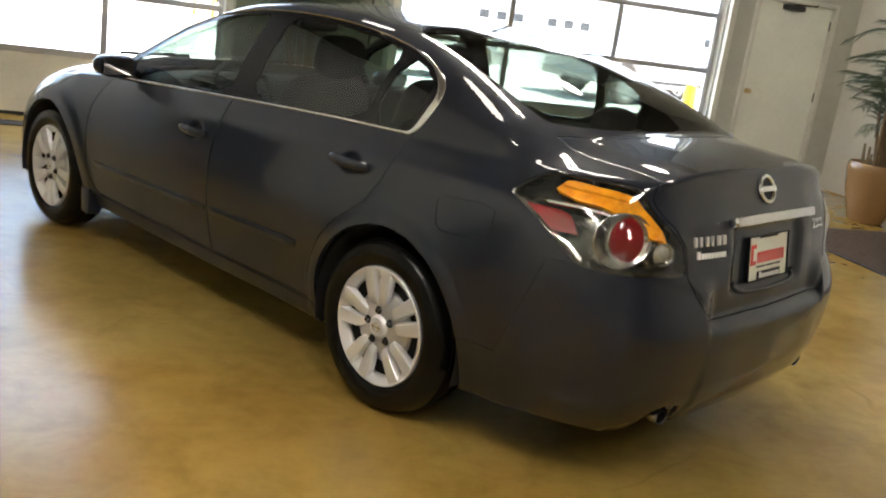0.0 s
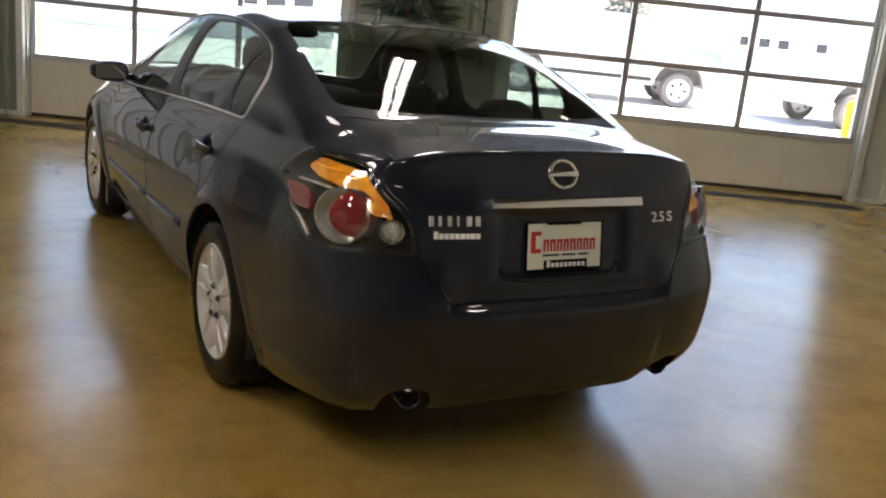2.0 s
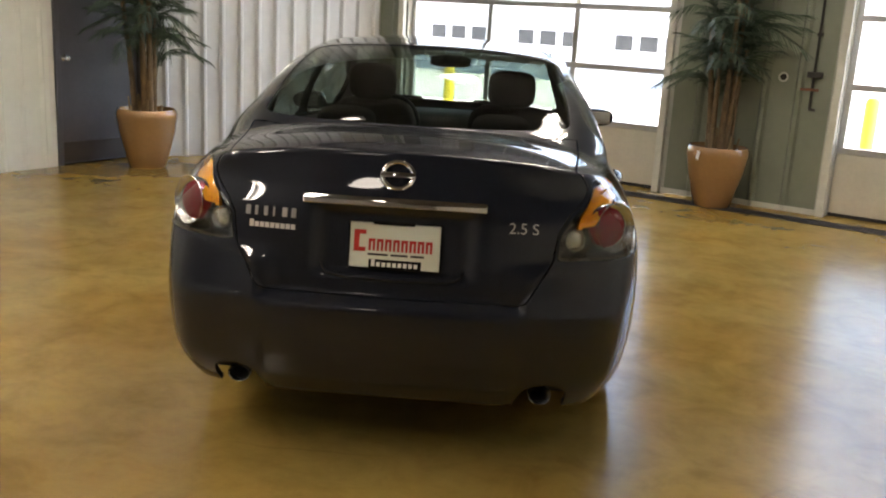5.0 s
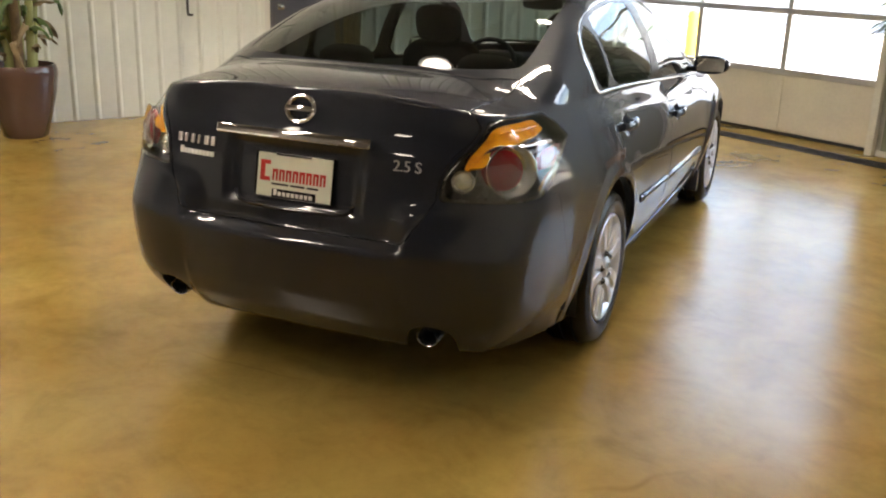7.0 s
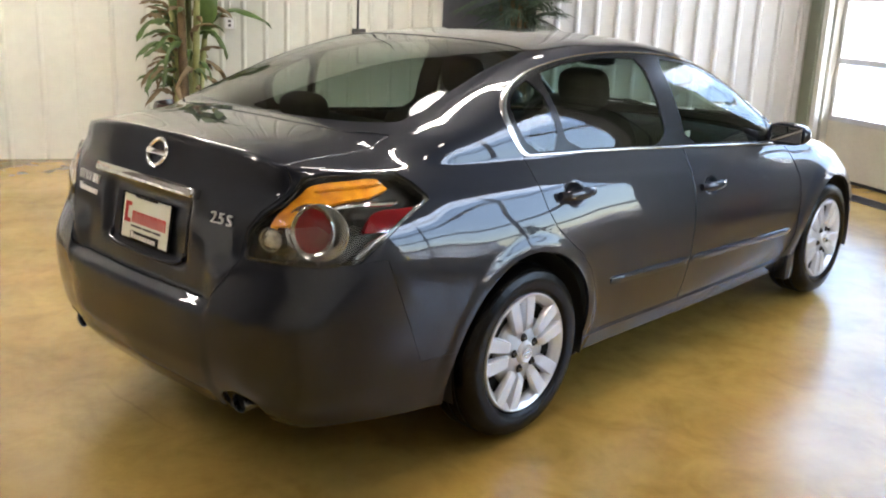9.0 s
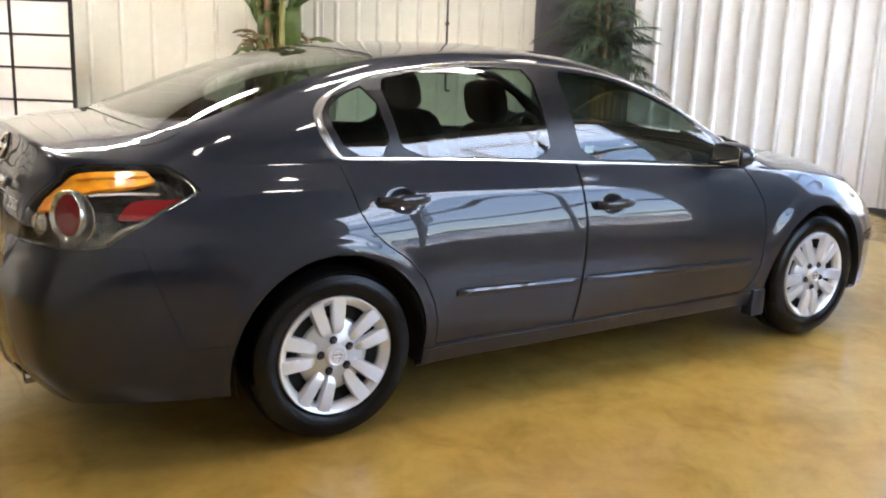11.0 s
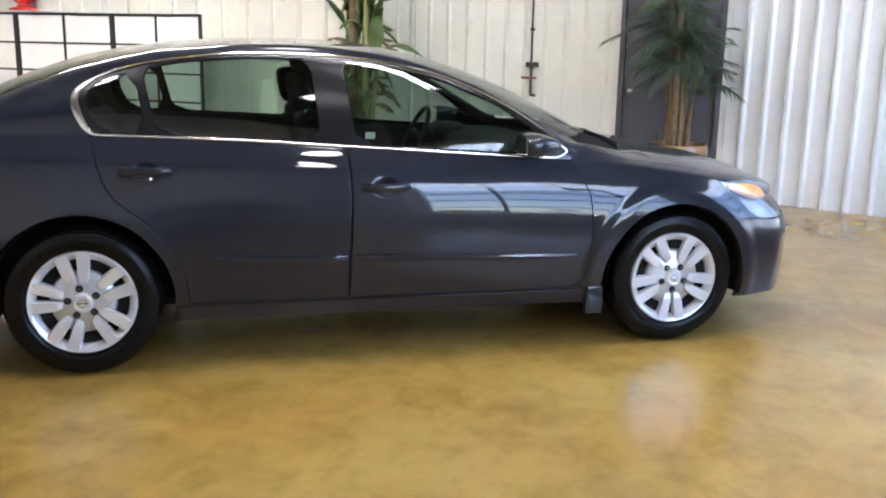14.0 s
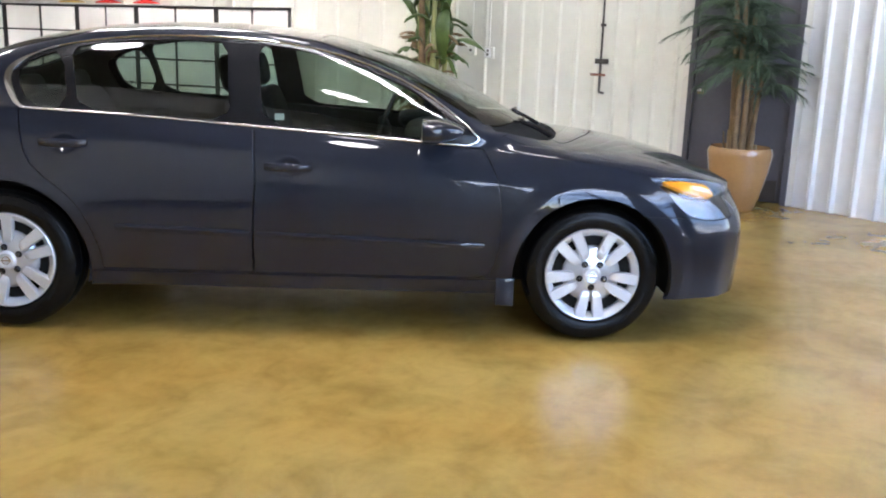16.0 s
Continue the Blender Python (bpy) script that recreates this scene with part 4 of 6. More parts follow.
for sgn in (1, -1):
    lamp = panel("tail_lamp", ("tail_lamp", "lamp_amber", "lamp_red"), M_housing_dark, car, sgn, "wrap-round tail lamp with bright housing under a clear lens", 0.004, -0.040, -0.045)
    bowl = part("reflector_bowl", lathe([(0.088, 0.010), (0.086, 0.012), (0.076, 0.002), (0.055, -0.014), (0.020, -0.022)], 44, "z", False), M_housing, lamp, "bright reflector bowl", True)
    bowl.matrix_basis = facing(Vector((0.742, -0.862, 0.893)), Vector((0.62, -0.78, 0.08)).normalized(), sgn)
    part("bezel", ribbon(shell.rim(("tail_lamp", "lamp_amber", "lamp_red"))[:-1], lambda p: 0.022, True, sgn, -0.006), M_housing_dark, lamp, "grey inner rim", True)
    part("divider", strip_on_skin([(1.17, 0.966), (1.26, 0.972), (1.40, 0.973), (1.62, 0.966)], 0.016, -0.010, sgn), M_chrome, lamp, "bright strip under the indicator band", True)
    part("divider", strip_on_skin([(1.30, 0.815), (1.40, 0.856), (1.50, 0.872), (1.62, 0.905), (1.74, 0.950)], 0.020, -0.008, sgn), M_housing, lamp, "bright strip under the red reflector", True)
    part("flute", strip_on_skin([(1.10, 1.012), (1.22, 1.020), (1.40, 1.022), (1.56, 1.022)], 0.010, -0.010, sgn), M_amber, lamp, "amber rib", True)
    lens = panel("lens", ("tail_lamp", "lamp_amber", "lamp_red"), M_lens, lamp, sgn, "clear outer lens", 0.003, 0, 0.0, False)
    lens.visible_shadow = False
    panel("indicator", ("lamp_amber",), M_amber, lamp, sgn, "amber indicator band", 0.003, 0.02, -0.016)
    panel("side_marker", ("lamp_red",), M_red, lamp, sgn, "red side reflector", 0.003, 0.02, -0.016)
    for nm, c_, r, m, lb in (("stop_light", (0.718, -0.880, 0.897), 0.069, M_red, "round red stop light in a bright ring"), ("reverse_light", (0.606, -0.938, 0.856), 0.034, M_clearlamp, "small round clear reversing light")):
        n = Vector((0.42, -0.90, 0.10)).normalized()
        p = Vector(c_)
        base = lathe([(r * 0.2, -0.03), (r * 1.12, -0.02), (r * 1.18, 0.002), (r * 1.14, 0.008), (r * 1.06, 0.004), (r * 1.0, 0.001)], 40)
        ob = part(nm, base, M_housing, lamp, lb, True)
        ob.matrix_basis = facing(p, n, sgn)
        dome = lathe([(r * 0.99, 0.001), (r * 0.9, 0.008), (r * 0.6, 0.014), (r * 0.25, 0.017), (r * 0.02, 0.0175)], 40)
        d = part("lens", dome, m, ob, "", True)
    head = panel("headlamp", ("head_lamp", "head_amber"), M_headbowl, car, sgn, "swept-back headlamp under a clear lens", 0.003, -0.036, -0.04)
    lens = panel("lens", ("head_lamp", "head_amber"), M_lens, head, sgn, "clear outer lens", 0.003, 0, 0.0, False)
    lens.visible_shadow = False
    panel("indicator", ("head_amber",), M_amber, head, sgn, "amber front indicator", 0.002, 0.02, -0.012)


# ---- bright trim, handles, mouldings, mirrors ----
dlo = shell.rim(("window_frame", "quarter_glass", "rear_door_glass", "front_door_glass"))
if dlo[0] == dlo[-1]:
    dlo = dlo[:-1]
for sgn in (1, -1):
    part("window_trim", ribbon(dlo, lambda p: (0.010 if p[2] < 1.06 or p[1] < 0.2 else 0.005) + 0.022 * float(step_up(0.10, 0.0, p[1])) * (p[2] > 1.0), True, sgn), M_satin, car, "bright metal strip round the side windows", True)


def bar_along(y0, y1, z0, z1, hgt, depth, n=16):
    """A slim moulding that follows the flank."""
    bm = bmesh.new()
    rows = []
    for i in range(n + 1):
        y, z = y0 + (y1 - y0) * i / n, z0 + (z1 - z0) * i / n
        e = 0.35 if i in (0, n) else 1.0
        rows.append([bm.verts.new((flank(y, z + dz) + o * e - (0.004 if o == 0 else 0), y, z + dz * (0.8 if e < 1 else 1))) for dz, o in ((-hgt / 2, 0), (-hgt / 2 + 0.004, depth * 0.75), (hgt / 2 - 0.012, depth), (hgt / 2 - 0.003, depth * 0.7), (hgt / 2 + 0.002, 0))])
    for a, b in zip(rows, rows[1:]):
        for k in range(4):
            bm.faces.new((a[k], a[k + 1], b[k + 1], b[k]))
    bm.faces.new(rows[0])
    bm.faces.new(rows[-1][::-1])
    return bm


def mirrored(bm, sgn):
    if sgn < 0:
        bmesh.ops.scale(bm, vec=(-1, 1, 1), verts=bm.verts)
        bmesh.ops.reverse_faces(bm, faces=bm.faces)
    return bm


def handle_form(y, z):
    """A pull handle: a bowed bar on two feet."""
    bm = bmesh.new()
    rows = []
    for i in range(13):
        u = i / 12
        yy = y + (u - 0.5) * 0.22
        out = 0.014 + 0.026 * math.sin(math.pi * u) ** 0.5
        hh = 0.0165 + 0.004 * math.sin(math.pi * u)
        x = flank(yy, z + 0.05) * 0 + flank(y - 0.12 if u < 0.5 else y + 0.12, z)
        rows.append([bm.verts.new((x + out + hh * 0.62 * math.cos(a) - 0.004, yy, z + 0.004 + hh * math.sin(a))) for a in [2 * math.pi * k / 10 for k in range(10)]])
    for a, b in zip(rows, rows[1:]):
        for k in range(10):
            bm.faces.new((a[k], a[(k + 1) % 10], b[(k + 1) % 10], b[k]))
    bm.faces.new(rows[0])
    bm.faces.new(rows[-1])
    x = flank(y + 0.12, z)
    for yy in (y - 0.088, y + 0.082):
        box(bm, (x - 0.012, yy - 0.018, z - 0.010), (x + 0.022, yy + 0.018, z + 0.016), 0.005)
    return bm


for sgn in (1, -1):
    for nm, y, z, a, b in (("rear_door", 0.285, 0.893, (0.515, 0.512), (1.143, 0.494)), ("front_door", 1.325, 0.812, (1.178, 0.493), (2.252, 0.462))):
        part("handle", mirrored(handle_form(y, z), sgn), M_paint, doors[nm, sgn], "body-coloured pull handle", True)
        part("moulding", mirrored(bar_along(a[0], b[0], a[1], b[1], 0.036, 0.017), sgn), M_paint, doors[nm, sgn], "slim body-coloured rubbing strip", True)

for sgn in (1, -1):
    bm = bmesh.new()
    bmesh.ops.create_uvsphere(bm, u_segments=28, v_segments=18, radius=1.0)
    for v in bm.verts:
        x, y, z = v.co
        y = max(y, -0.42)
        sq = lambda q: math.copysign(abs(q) ** 0.72, q)
        k = 1 - 0.42 * max(0.0, y) ** 1.5
        v.co = (0.925 + sq(x) * 0.103 * k - 0.02 * max(0.0, y), 2.0 + y * 0.135, 1.004 + sq(z) * (0.056 - 0.008 * x) * k)
    m = part("door_mirror", mirrored(bm, sgn), M_paint, doors["front_door", sgn], "body-coloured door mirror housing", True)
    g = boxes(((0.848, 1.9395, 0.966), (1.003, 1.9420, 1.044)), bevel=0.0008)
    part("mirror_glass", mirrored(g, sgn), M_chrome, m, "mirror glass")
    part("mirror_foot", mirrored(boxes(((0.775, 2.02, 0.950), (0.89, 2.09, 0.985)), bevel=0.015), sgn), M_blacktrim, m, "black mirror foot", True)

for sgn in (1, -1):
    part("mud_guard", mirrored(boxes(((0.800, 2.315, 0.168), (0.868, 2.405, 0.305)), bevel=0.006), sgn), M_paint, car, "body-coloured guard behind the front wheel", True)
part("sticker", boxes(((0.752, 1.245, 1.020), (0.754, 1.290, 1.050))), M_whitesteel, doors["front_door", 1], "small white sticker inside the window")

# ---- the tail: badge, bar, plate, lettering, exhausts ----
def tail_y(x, z):
    """y of the tail's skin at x and z."""
    xs = np.array([np.interp(-z, -r[:, 2], r[:, 0]) for r in A_GRID[:NT]])
    ys = np.array([np.interp(-z, -r[:, 2], r[:, 1]) for r in A_GRID[:NT]])
    return float(np.interp(abs(x), xs, ys))


bar = boxes(((-0.308, -0.030, -0.0175), (0.308, 0.012, 0.0175)), bevel=0.007)
b = part("chrome_bar", bar, M_chrome, lid, "chrome handle bar above the number plate", True)
b.matrix_basis = pose(0, tail_y(0, 0.951) - 0.010, 0.951, -20)
bm = bmesh.new()
nseg, nr = 48, 12
for i in range(nseg):
    for k in range(nr):
        a, c = 2 * math.pi * i / nseg, 2 * math.pi * k / nr
        bm.verts.new(((0.056 + 0.010 * math.cos(c)) * math.cos(a) * 1.06, -0.010 * math.sin(c) - 0.004, (0.052 + 0.010 * math.cos(c)) * math.sin(a)))
bm.verts.ensure_lookup_table()
for i in range(nseg):
    for k in range(nr):
        bm.faces.new([bm.verts[q] for q in (i * nr + k, ((i + 1) % nseg) * nr + k, ((i + 1) % nseg) * nr + (k + 1) % nr, i * nr + (k + 1) % nr)])
box(bm, (-0.068, -0.016, -0.011), (0.068, 0.0, 0.011), 0.003)
e = part("emblem", bm, M_chrome, lid, "round chrome emblem with a cross bar", True)
e.matrix_basis = pose(0, tail_y(0, 1.040) - 0.003, 1.040, -22) @ Matrix.Scale(0.88, 4)
plate = part("number_plate", boxes(((-0.1525, -0.004, -0.076), (0.1525, 0.004, 0.076)), bevel=0.002), shade("plate_white", (0.72, 0.76, 0.66), 0.35), lid, "white dealer plate with red lettering shapes")
plate.matrix_basis = pose(0.005, tail_y(0, 0.81) - 0.006, 0.810, -9.5)
M_pipe = shade("sooty_bright_steel", (0.30, 0.29, 0.28), 0.25, 1, 0.3, 40)
M_redprint = shade("red_print", (0.55, 0.03, 0.025), 0.4)
M_inkprint = shade("black_print", (0.02, 0.02, 0.02), 0.4)
# the dealer's word mark as plain strokes: a tall first sign and eight lower ones
part("mark", boxes(((-0.138, -0.0055, -0.022), (-0.120, -0.004, 0.050)), ((-0.120, -0.0055, 0.036), (-0.098, -0.004, 0.050)), ((-0.120, -0.0055, -0.022), (-0.098, -0.004, -0.008))), M_redprint, plate)
for i in range(8):
    x = -0.088 + i * 0.0275
    part("mark", boxes(((x, -0.0055, -0.018), (x + 0.008, -0.004, 0.022)), ((x + 0.008, -0.0055, 0.012), (x + 0.014, -0.004, 0.022)), ((x + 0.014, -0.0055, -0.018), (x + 0.022, -0.004, 0.022))), M_redprint, plate)
for x0, x1 in ((-0.09, -0.022), (-0.012, 0.045), (0.055, 0.10)):
    part("small_mark", boxes(((x0, -0.0055, -0.034), (x1, -0.004, -0.027))), M_inkprint, plate)
frm = boxes(((-0.157, -0.009, -0.080), (0.157, 0.002, -0.0765)), ((-0.157, -0.009, 0.0765), (0.157, 0.002, 0.080)), ((-0.157, -0.009, -0.0765), (-0.1535, 0.002, 0.0765)), ((0.1535, -0.009, -0.0765), (0.157, 0.002, 0.0765)), ((-0.075, -0.009, 0.0700), (0.065, 0.002, 0.0765)), ((-0.085, -0.009, -0.0765), (0.092, 0.002, -0.047)), bevel=0.0015)
part("plate_frame", frm, M_blacktrim, plate, "black plate frame")
for i in range(9):
    x = -0.076 + i * 0.018
    part("mark", boxes(((x, -0.011, -0.070), (x + 0.012, -0.009, -0.056 + (0.008 if i == 0 else 0)))), M_whitesteel, plate)
ridge = [(-0.238, 0.742), (-0.232, 0.724), (-0.215, 0.712), (-0.18, 0.706), (-0.09, 0.703), (0.0, 0.702), (0.09, 0.703), (0.18, 0.706), (0.215, 0.712), (0.232, 0.724), (0.238, 0.742)]
part("lid_ridge", tube([(x, tail_y(x, z) - 0.004, z) for x, z in ridge], 0.0085, 10), M_paint, lid, "raised rib under the number plate", True)
for i in range(6):
    x = -0.508 + i * 0.0318
    w = (0.016, 0.010, 0.013, 0.006, 0.018, 0.016)[i]
    part("letter_mark", boxes(((x, -0.003, 0), (x + w, 0.006, 0.032)), bevel=0.002), M_badge, lid).matrix_basis = pose(0, tail_y(x + w / 2, 0.884) - 0.003, 0.884, -13)
for i in range(9):
    x = -0.492 + i * 0.0180
    part("sticker_mark", boxes(((x, -0.002, 0), (x + 0.014, 0.006, 0.024 if i == 0 else 0.017))), M_whitesteel, lid).matrix_basis = pose(0, tail_y(x, 0.845) - 0.003, 0.845, -9)
fc = bpy.data.curves.new("trim_level", "FONT")
fc.body, fc.size, fc.extrude, fc.align_x = "2.5 S", 0.052, 0.004, 'CENTER'
tmp = bpy.data.objects.new("trim_level", fc)
scene.collection.objects.link(tmp)
me = bpy.data.meshes.new_from_object(tmp.evaluated_get(bpy.context.evaluated_depsgraph_get()))
bpy.data.objects.remove(tmp)
me.materials.clear()
me.materials.append(M_badge)
lt = new("trim_lettering", me)
lt.parent = lid
tagged(lt, "chrome lettering")
lt.matrix_basis = pose(0.432, tail_y(0.43, 0.879) - 0.002, 0.879, 78, 0, 4)
for sgn in (1, -1):
    pipe = lathe([(0.028, 0.30), (0.031, 0.06), (0.0335, 0.05), (0.0335, 0.001), (0.0325, -0.001), (0.030, 0.001), (0.029, 0.02)], 36, 'y', False)
    x_ = part("exhaust_tip", pipe, M_pipe, car, "dull steel exhaust tip", True)
    x_.matrix_basis = pose(sgn * 0.526, -1.012, 0.314, 3, 0, 0) @ Matrix.Diagonal((1.18, 1, 0.92, 1))
    # a separate black lining closes the inside of the tip
    part("bore", lathe([(0.0292, 0.018), (0.028, 0.10), (0.001, 0.101)], 28, 'y', False), M_liner, x_, "black bore lining", True)

# ---- wheels ----
M_tyre = shade("tyre_rubber", (0.004, 0.004, 0.004), 0.24, 0, 0.15, 9, 0.1, 200, spec=0.18)
M_silver = shade("silver_wheel_paint", (0.70, 0.71, 0.74), 0.28, 0.5, 0.03, 14)
M_wheeldark = shade("wheel_recess_shade", (0.012, 0.012, 0.011), 0.8, spec=0.1)
# the wheel's silver once more, darkened for the shade inside the dish
M_silver_shaded = shade("shaded_wheel_silver", (0.56, 0.57, 0.59), 0.30, 0.6)

M_nut = shade("dull_dark_chrome", (0.11, 0.11, 0.115), 0.22, 0.9)


def spoke(angle, side):
    """One of a pair of parallel spokes on the wheel's face, which looks along x."""
    bm = bmesh.new()
    rows = []
    for r, w, c, x, t in ((0.080, 0.0130, 0.0215, -0.012, 0.008), (0.096, 0.0190, 0.0265, 0.000, 0.016), (0.112, 0.0220, 0.0300, 0.001, 0.020), (0.155, 0.0248, 0.0375, 0.002, 0.026), (0.196, 0.0262, 0.0445, 0.002, 0.028), (0.2135, 0.0266, 0.0460, 0.001, 0.022), (0.2170, 0.0266, 0.0465, -0.004, 0.02)):
        rows.append([bm.verts.new((x + dx, side * c + s * w * q, r)) for s, q, dx in ((-1, 1.15, -t), (-1, 1.0, -0.003), (-1, 0.90, 0), (1, 0.90, 0), (1, 1.0, -0.003), (1, 1.15, -t))])
    for a, b in zip(rows, rows[1:]):
        for k in range(5):
            bm.faces.new((a[k], a[k + 1], b[k + 1], b[k]))
    bm.faces.new(rows[0])
    bm.faces.new(rows[-1][::-1])
    bmesh.ops.rotate(bm, cent=(0, 0, 0), matrix=Matrix.Rotation(angle, 3, 'X'), verts=bm.verts)
    return bm


def wheel_parts(w, turn):
    tyre = lathe([(0.212, -0.195), (0.235, -0.208), (0.270, -0.214), (0.300, -0.209), (0.322, -0.190), (0.3305, -0.165), (0.332, -0.135), (0.3325, -0.105), (0.332, -0.075), (0.3305, -0.045), (0.322, -0.018), (0.308, 0.0), (0.304, 0.002), (0.296, 0.003), (0.292, 0.0065), (0.270, 0.008), (0.246, 0.0055), (0.235, -0.001), (0.2275, -0.010), (0.224, -0.022), (0.223, -0.035)], 96, 'x', False)
    part("tyre", tyre, M_tyre, w, "black tyre with a plain sidewall", True)
    for x in (-0.055, -0.105, -0.155):
        part("tread_groove", lathe([(0.3334, x - 0.004), (0.3338, x), (0.3334, x + 0.004)], 96, 'x', False), M_wheeldark, w)
    part("rim_ring", lathe([(0.2235, -0.03), (0.2270, -0.008), (0.2270, -0.001), (0.2225, 0.003), (0.2165, 0.001), (0.206, -0.007), (0.196, -0.017), (0.191, -0.024), (0.190, -0.038)], 96, 'x', False), M_silver, w, "silver rim edge", True)
    # a near-black disc stands in for the shade seen between the spokes
    part("back_disc", lathe([(0.2110, -0.034), (0.15, -0.042), (0.001, -0.040)], 48, 'x', False), M_wheeldark, w, "near-black disc for the shade behind the spokes", True)
    part("web", lathe([(0.141, -0.043), (0.139, -0.034), (0.130, -0.026), (0.106, -0.020), (0.080, -0.014), (0.055, -0.008), (0.001, -0.006)], 60, 'x', False), M_silver_shaded, w, "silver web between the spokes, darkened for the dish's shade", True)
    for k in range(5):
        for d in (-1, 1):
            part("spoke", spoke(turn + 2 * math.pi * k / 5, d), M_silver, w, "", True)
        a = turn + 2 * math.pi * k / 5
        n = part("lug_nut", lathe([(0.0165, -0.004), (0.0150, -0.001), (0.0115, -0.004), (0.0105, 0.004), (0.0075, 0.009), (0.001, 0.010)], 16, 'x', False), M_nut, w, "", True)
        n.matrix_basis = pose(-0.003, -math.sin(a) * 0.062, math.cos(a) * 0.062)
    part("hub_cap", lathe([(0.046, -0.009), (0.043, -0.002), (0.037, 0.004), (0.034, 0.006), (0.030, 0.004), (0.001, 0.006)], 36, 'x', False), M_silver, w, "silver hub cap", True)
    part("hub_mark", boxes(((0.0065, -0.024, -0.004), (0.009, 0.024, 0.004)), bevel=0.001), M_chrome, w)
    part("hub_ring", lathe([(0.020, 0.006), (0.020, 0.009), (0.016, 0.009), (0.016, 0.006)], 28, 'x', False), M_chrome, w, "", True)


for y, turn in ((0.0, 0.17), (2.776, 0.628)):
    for sgn in (1, -1):
        w = new("wheel")
        w.empty_display_size = 0.1
        w.parent = car
        tagged(w, "black tyre on a silver ten-spoke wheel")
        w.matrix_basis = pose(sgn * (0.872 if y > 1 else 0.882), y, 0.3335, 0, 0, 0 if sgn > 0 else 180)
        wheel_parts(w, turn)
        # the wheel well
        bm = bmesh.new()
        rows = []
        for i in range(37):
            a = radians(-14 + 208 * i / 36)
            rows.append([bm.verts.new((sgn * x, y + r * math.cos(a), 0.327 + r * math.sin(a))) for x, r in ((0.50, 0.30), (0.52, 0.385), (0.868, 0.3845))])
        for a, b in zip(rows, rows[1:]):
            for k in range(2):
                bm.faces.new((a[k], a[k + 1], b[k + 1], b[k]))
        bm.faces.new([r[0] for r in rows])
        part("wheel_well", bm, M_liner, car, "black wheel well lining", True)
part("underbody", boxes(((-0.66, -0.86, 0.27), (0.66, -0.42, 0.36)), ((-0.72, 0.42, 0.19), (0.72, 2.36, 0.30)), ((-0.50, -0.42, 0.20), (0.50, 0.42, 0.33)), ((-0.49, 2.36, 0.20), (0.49, 3.2, 0.33)), ((-0.60, 3.19, 0.20), (0.60, 3.5, 0.30)), bevel=0.02), M_liner, car, "black underbody")
part("grille", boxes(*[((-0.34, 3.640 - 0.012 * k, 0.44 + 0.03 * k), (0.34, 3.655 - 0.012 * k, 0.455 + 0.03 * k)) for k in range(4)], bevel=0.004), M_chrome, car, "slim bright grille bars")

# ---- inside the car ----
M_fabric = shade("charcoal_seat_fabric", (0.014, 0.0135, 0.013), 0.9, 0, 0.2, 30, 0.3, 300, spec=0.05)
M_dash = shade("black_soft_plastic", (0.012, 0.012, 0.013), 0.6, 0, 0.2, 30, 0.15, 400, spec=0.12)


def pad(cx, cy, cz, sx, sy, sz, tilt=0.0, n=5.0):
    """A cushion: a box with soft, bulging sides."""
    bm = bmesh.new()
    bmesh.ops.create_uvsphere(bm, u_segments=28, v_segments=18, radius=1.0)
    for v in bm.verts:
        d = sum(abs(c) ** n for c in v.co) ** (1 / n)
        v.co = v.co / d
        v.co = Vector((v.co.x * sx, v.co.y * sy, v.co.z * sz))
    bmesh.ops.rotate(bm, cent=(0, 0, 0), matrix=Matrix.Rotation(tilt, 3, 'X'), verts=bm.verts)
    bmesh.ops.translate(bm, vec=(cx, cy, cz), verts=bm.verts)
    return bm


for sgn in (1, -1):
    seat = part("front_seat", pad(sgn * 0.37, 1.42, 0.50, 0.25, 0.26, 0.09, 0.06), M_fabric, car, "charcoal fabric front seat", True)
    part("backrest", pad(sgn * 0.37, 1.10, 0.80, 0.235, 0.075, 0.33, 0.28), M_fabric, seat, "", True)
    part("headrest", pad(sgn * 0.37, 0.975, 1.215, 0.125, 0.055, 0.095, 0.2, 3.5), M_fabric, seat, "", True)
    for d in (-0.05, 0.05):
        part("headrest_post", tube([(sgn * 0.37 + d, 1.02, 1.05), (sgn * 0.37 + d, 0.99, 1.15)], 0.007), M_chrome, seat)
    part("rear_headrest", pad(sgn * 0.33, -0.07, 1.10, 0.125, 0.06, 0.075, 0.25, 3.5), M_fabric, car, "charcoal rear headrest", True)
part("rear_seat", pad(0, 0.34, 0.52, 0.62, 0.26, 0.10), M_fabric, car, "charcoal fabric rear bench", True)
part("rear_backrest", pad(0, 0.04, 0.80, 0.62, 0.09, 0.30, 0.3), M_fabric, car, "charcoal rear seat back", True)
part("parcel_shelf", boxes(((-0.60, -0.50, 1.045), (0.60, -0.02, 1.075)), bevel=0.012), M_dash, car, "black parcel shelf")
dashb = part("dashboard", pad(0, 2.08, 0.84, 0.70, 0.24, 0.14, 0, 4), M_dash, car, "black dashboard", True)
part("instrument_hood", pad(-0.37, 1.90, 0.955, 0.17, 0.10, 0.05, 0, 3), M_dash, dashb, "", True)
wheel_c = Vector((-0.37, 1.70, 0.91))
sw = part("steering_wheel", tube([wheel_c + Vector((0.185 * math.cos(a), 0.075 * math.sin(a), 0.17 * math.sin(a))) for a in [2 * math.pi * i / 40 for i in range(41)]], 0.014), M_dash, car, "black steering wheel", True)
part("hub", pad(-0.37, 1.72, 0.905, 0.08, 0.03, 0.06, 0.4, 3), M_dash, sw, "", True)
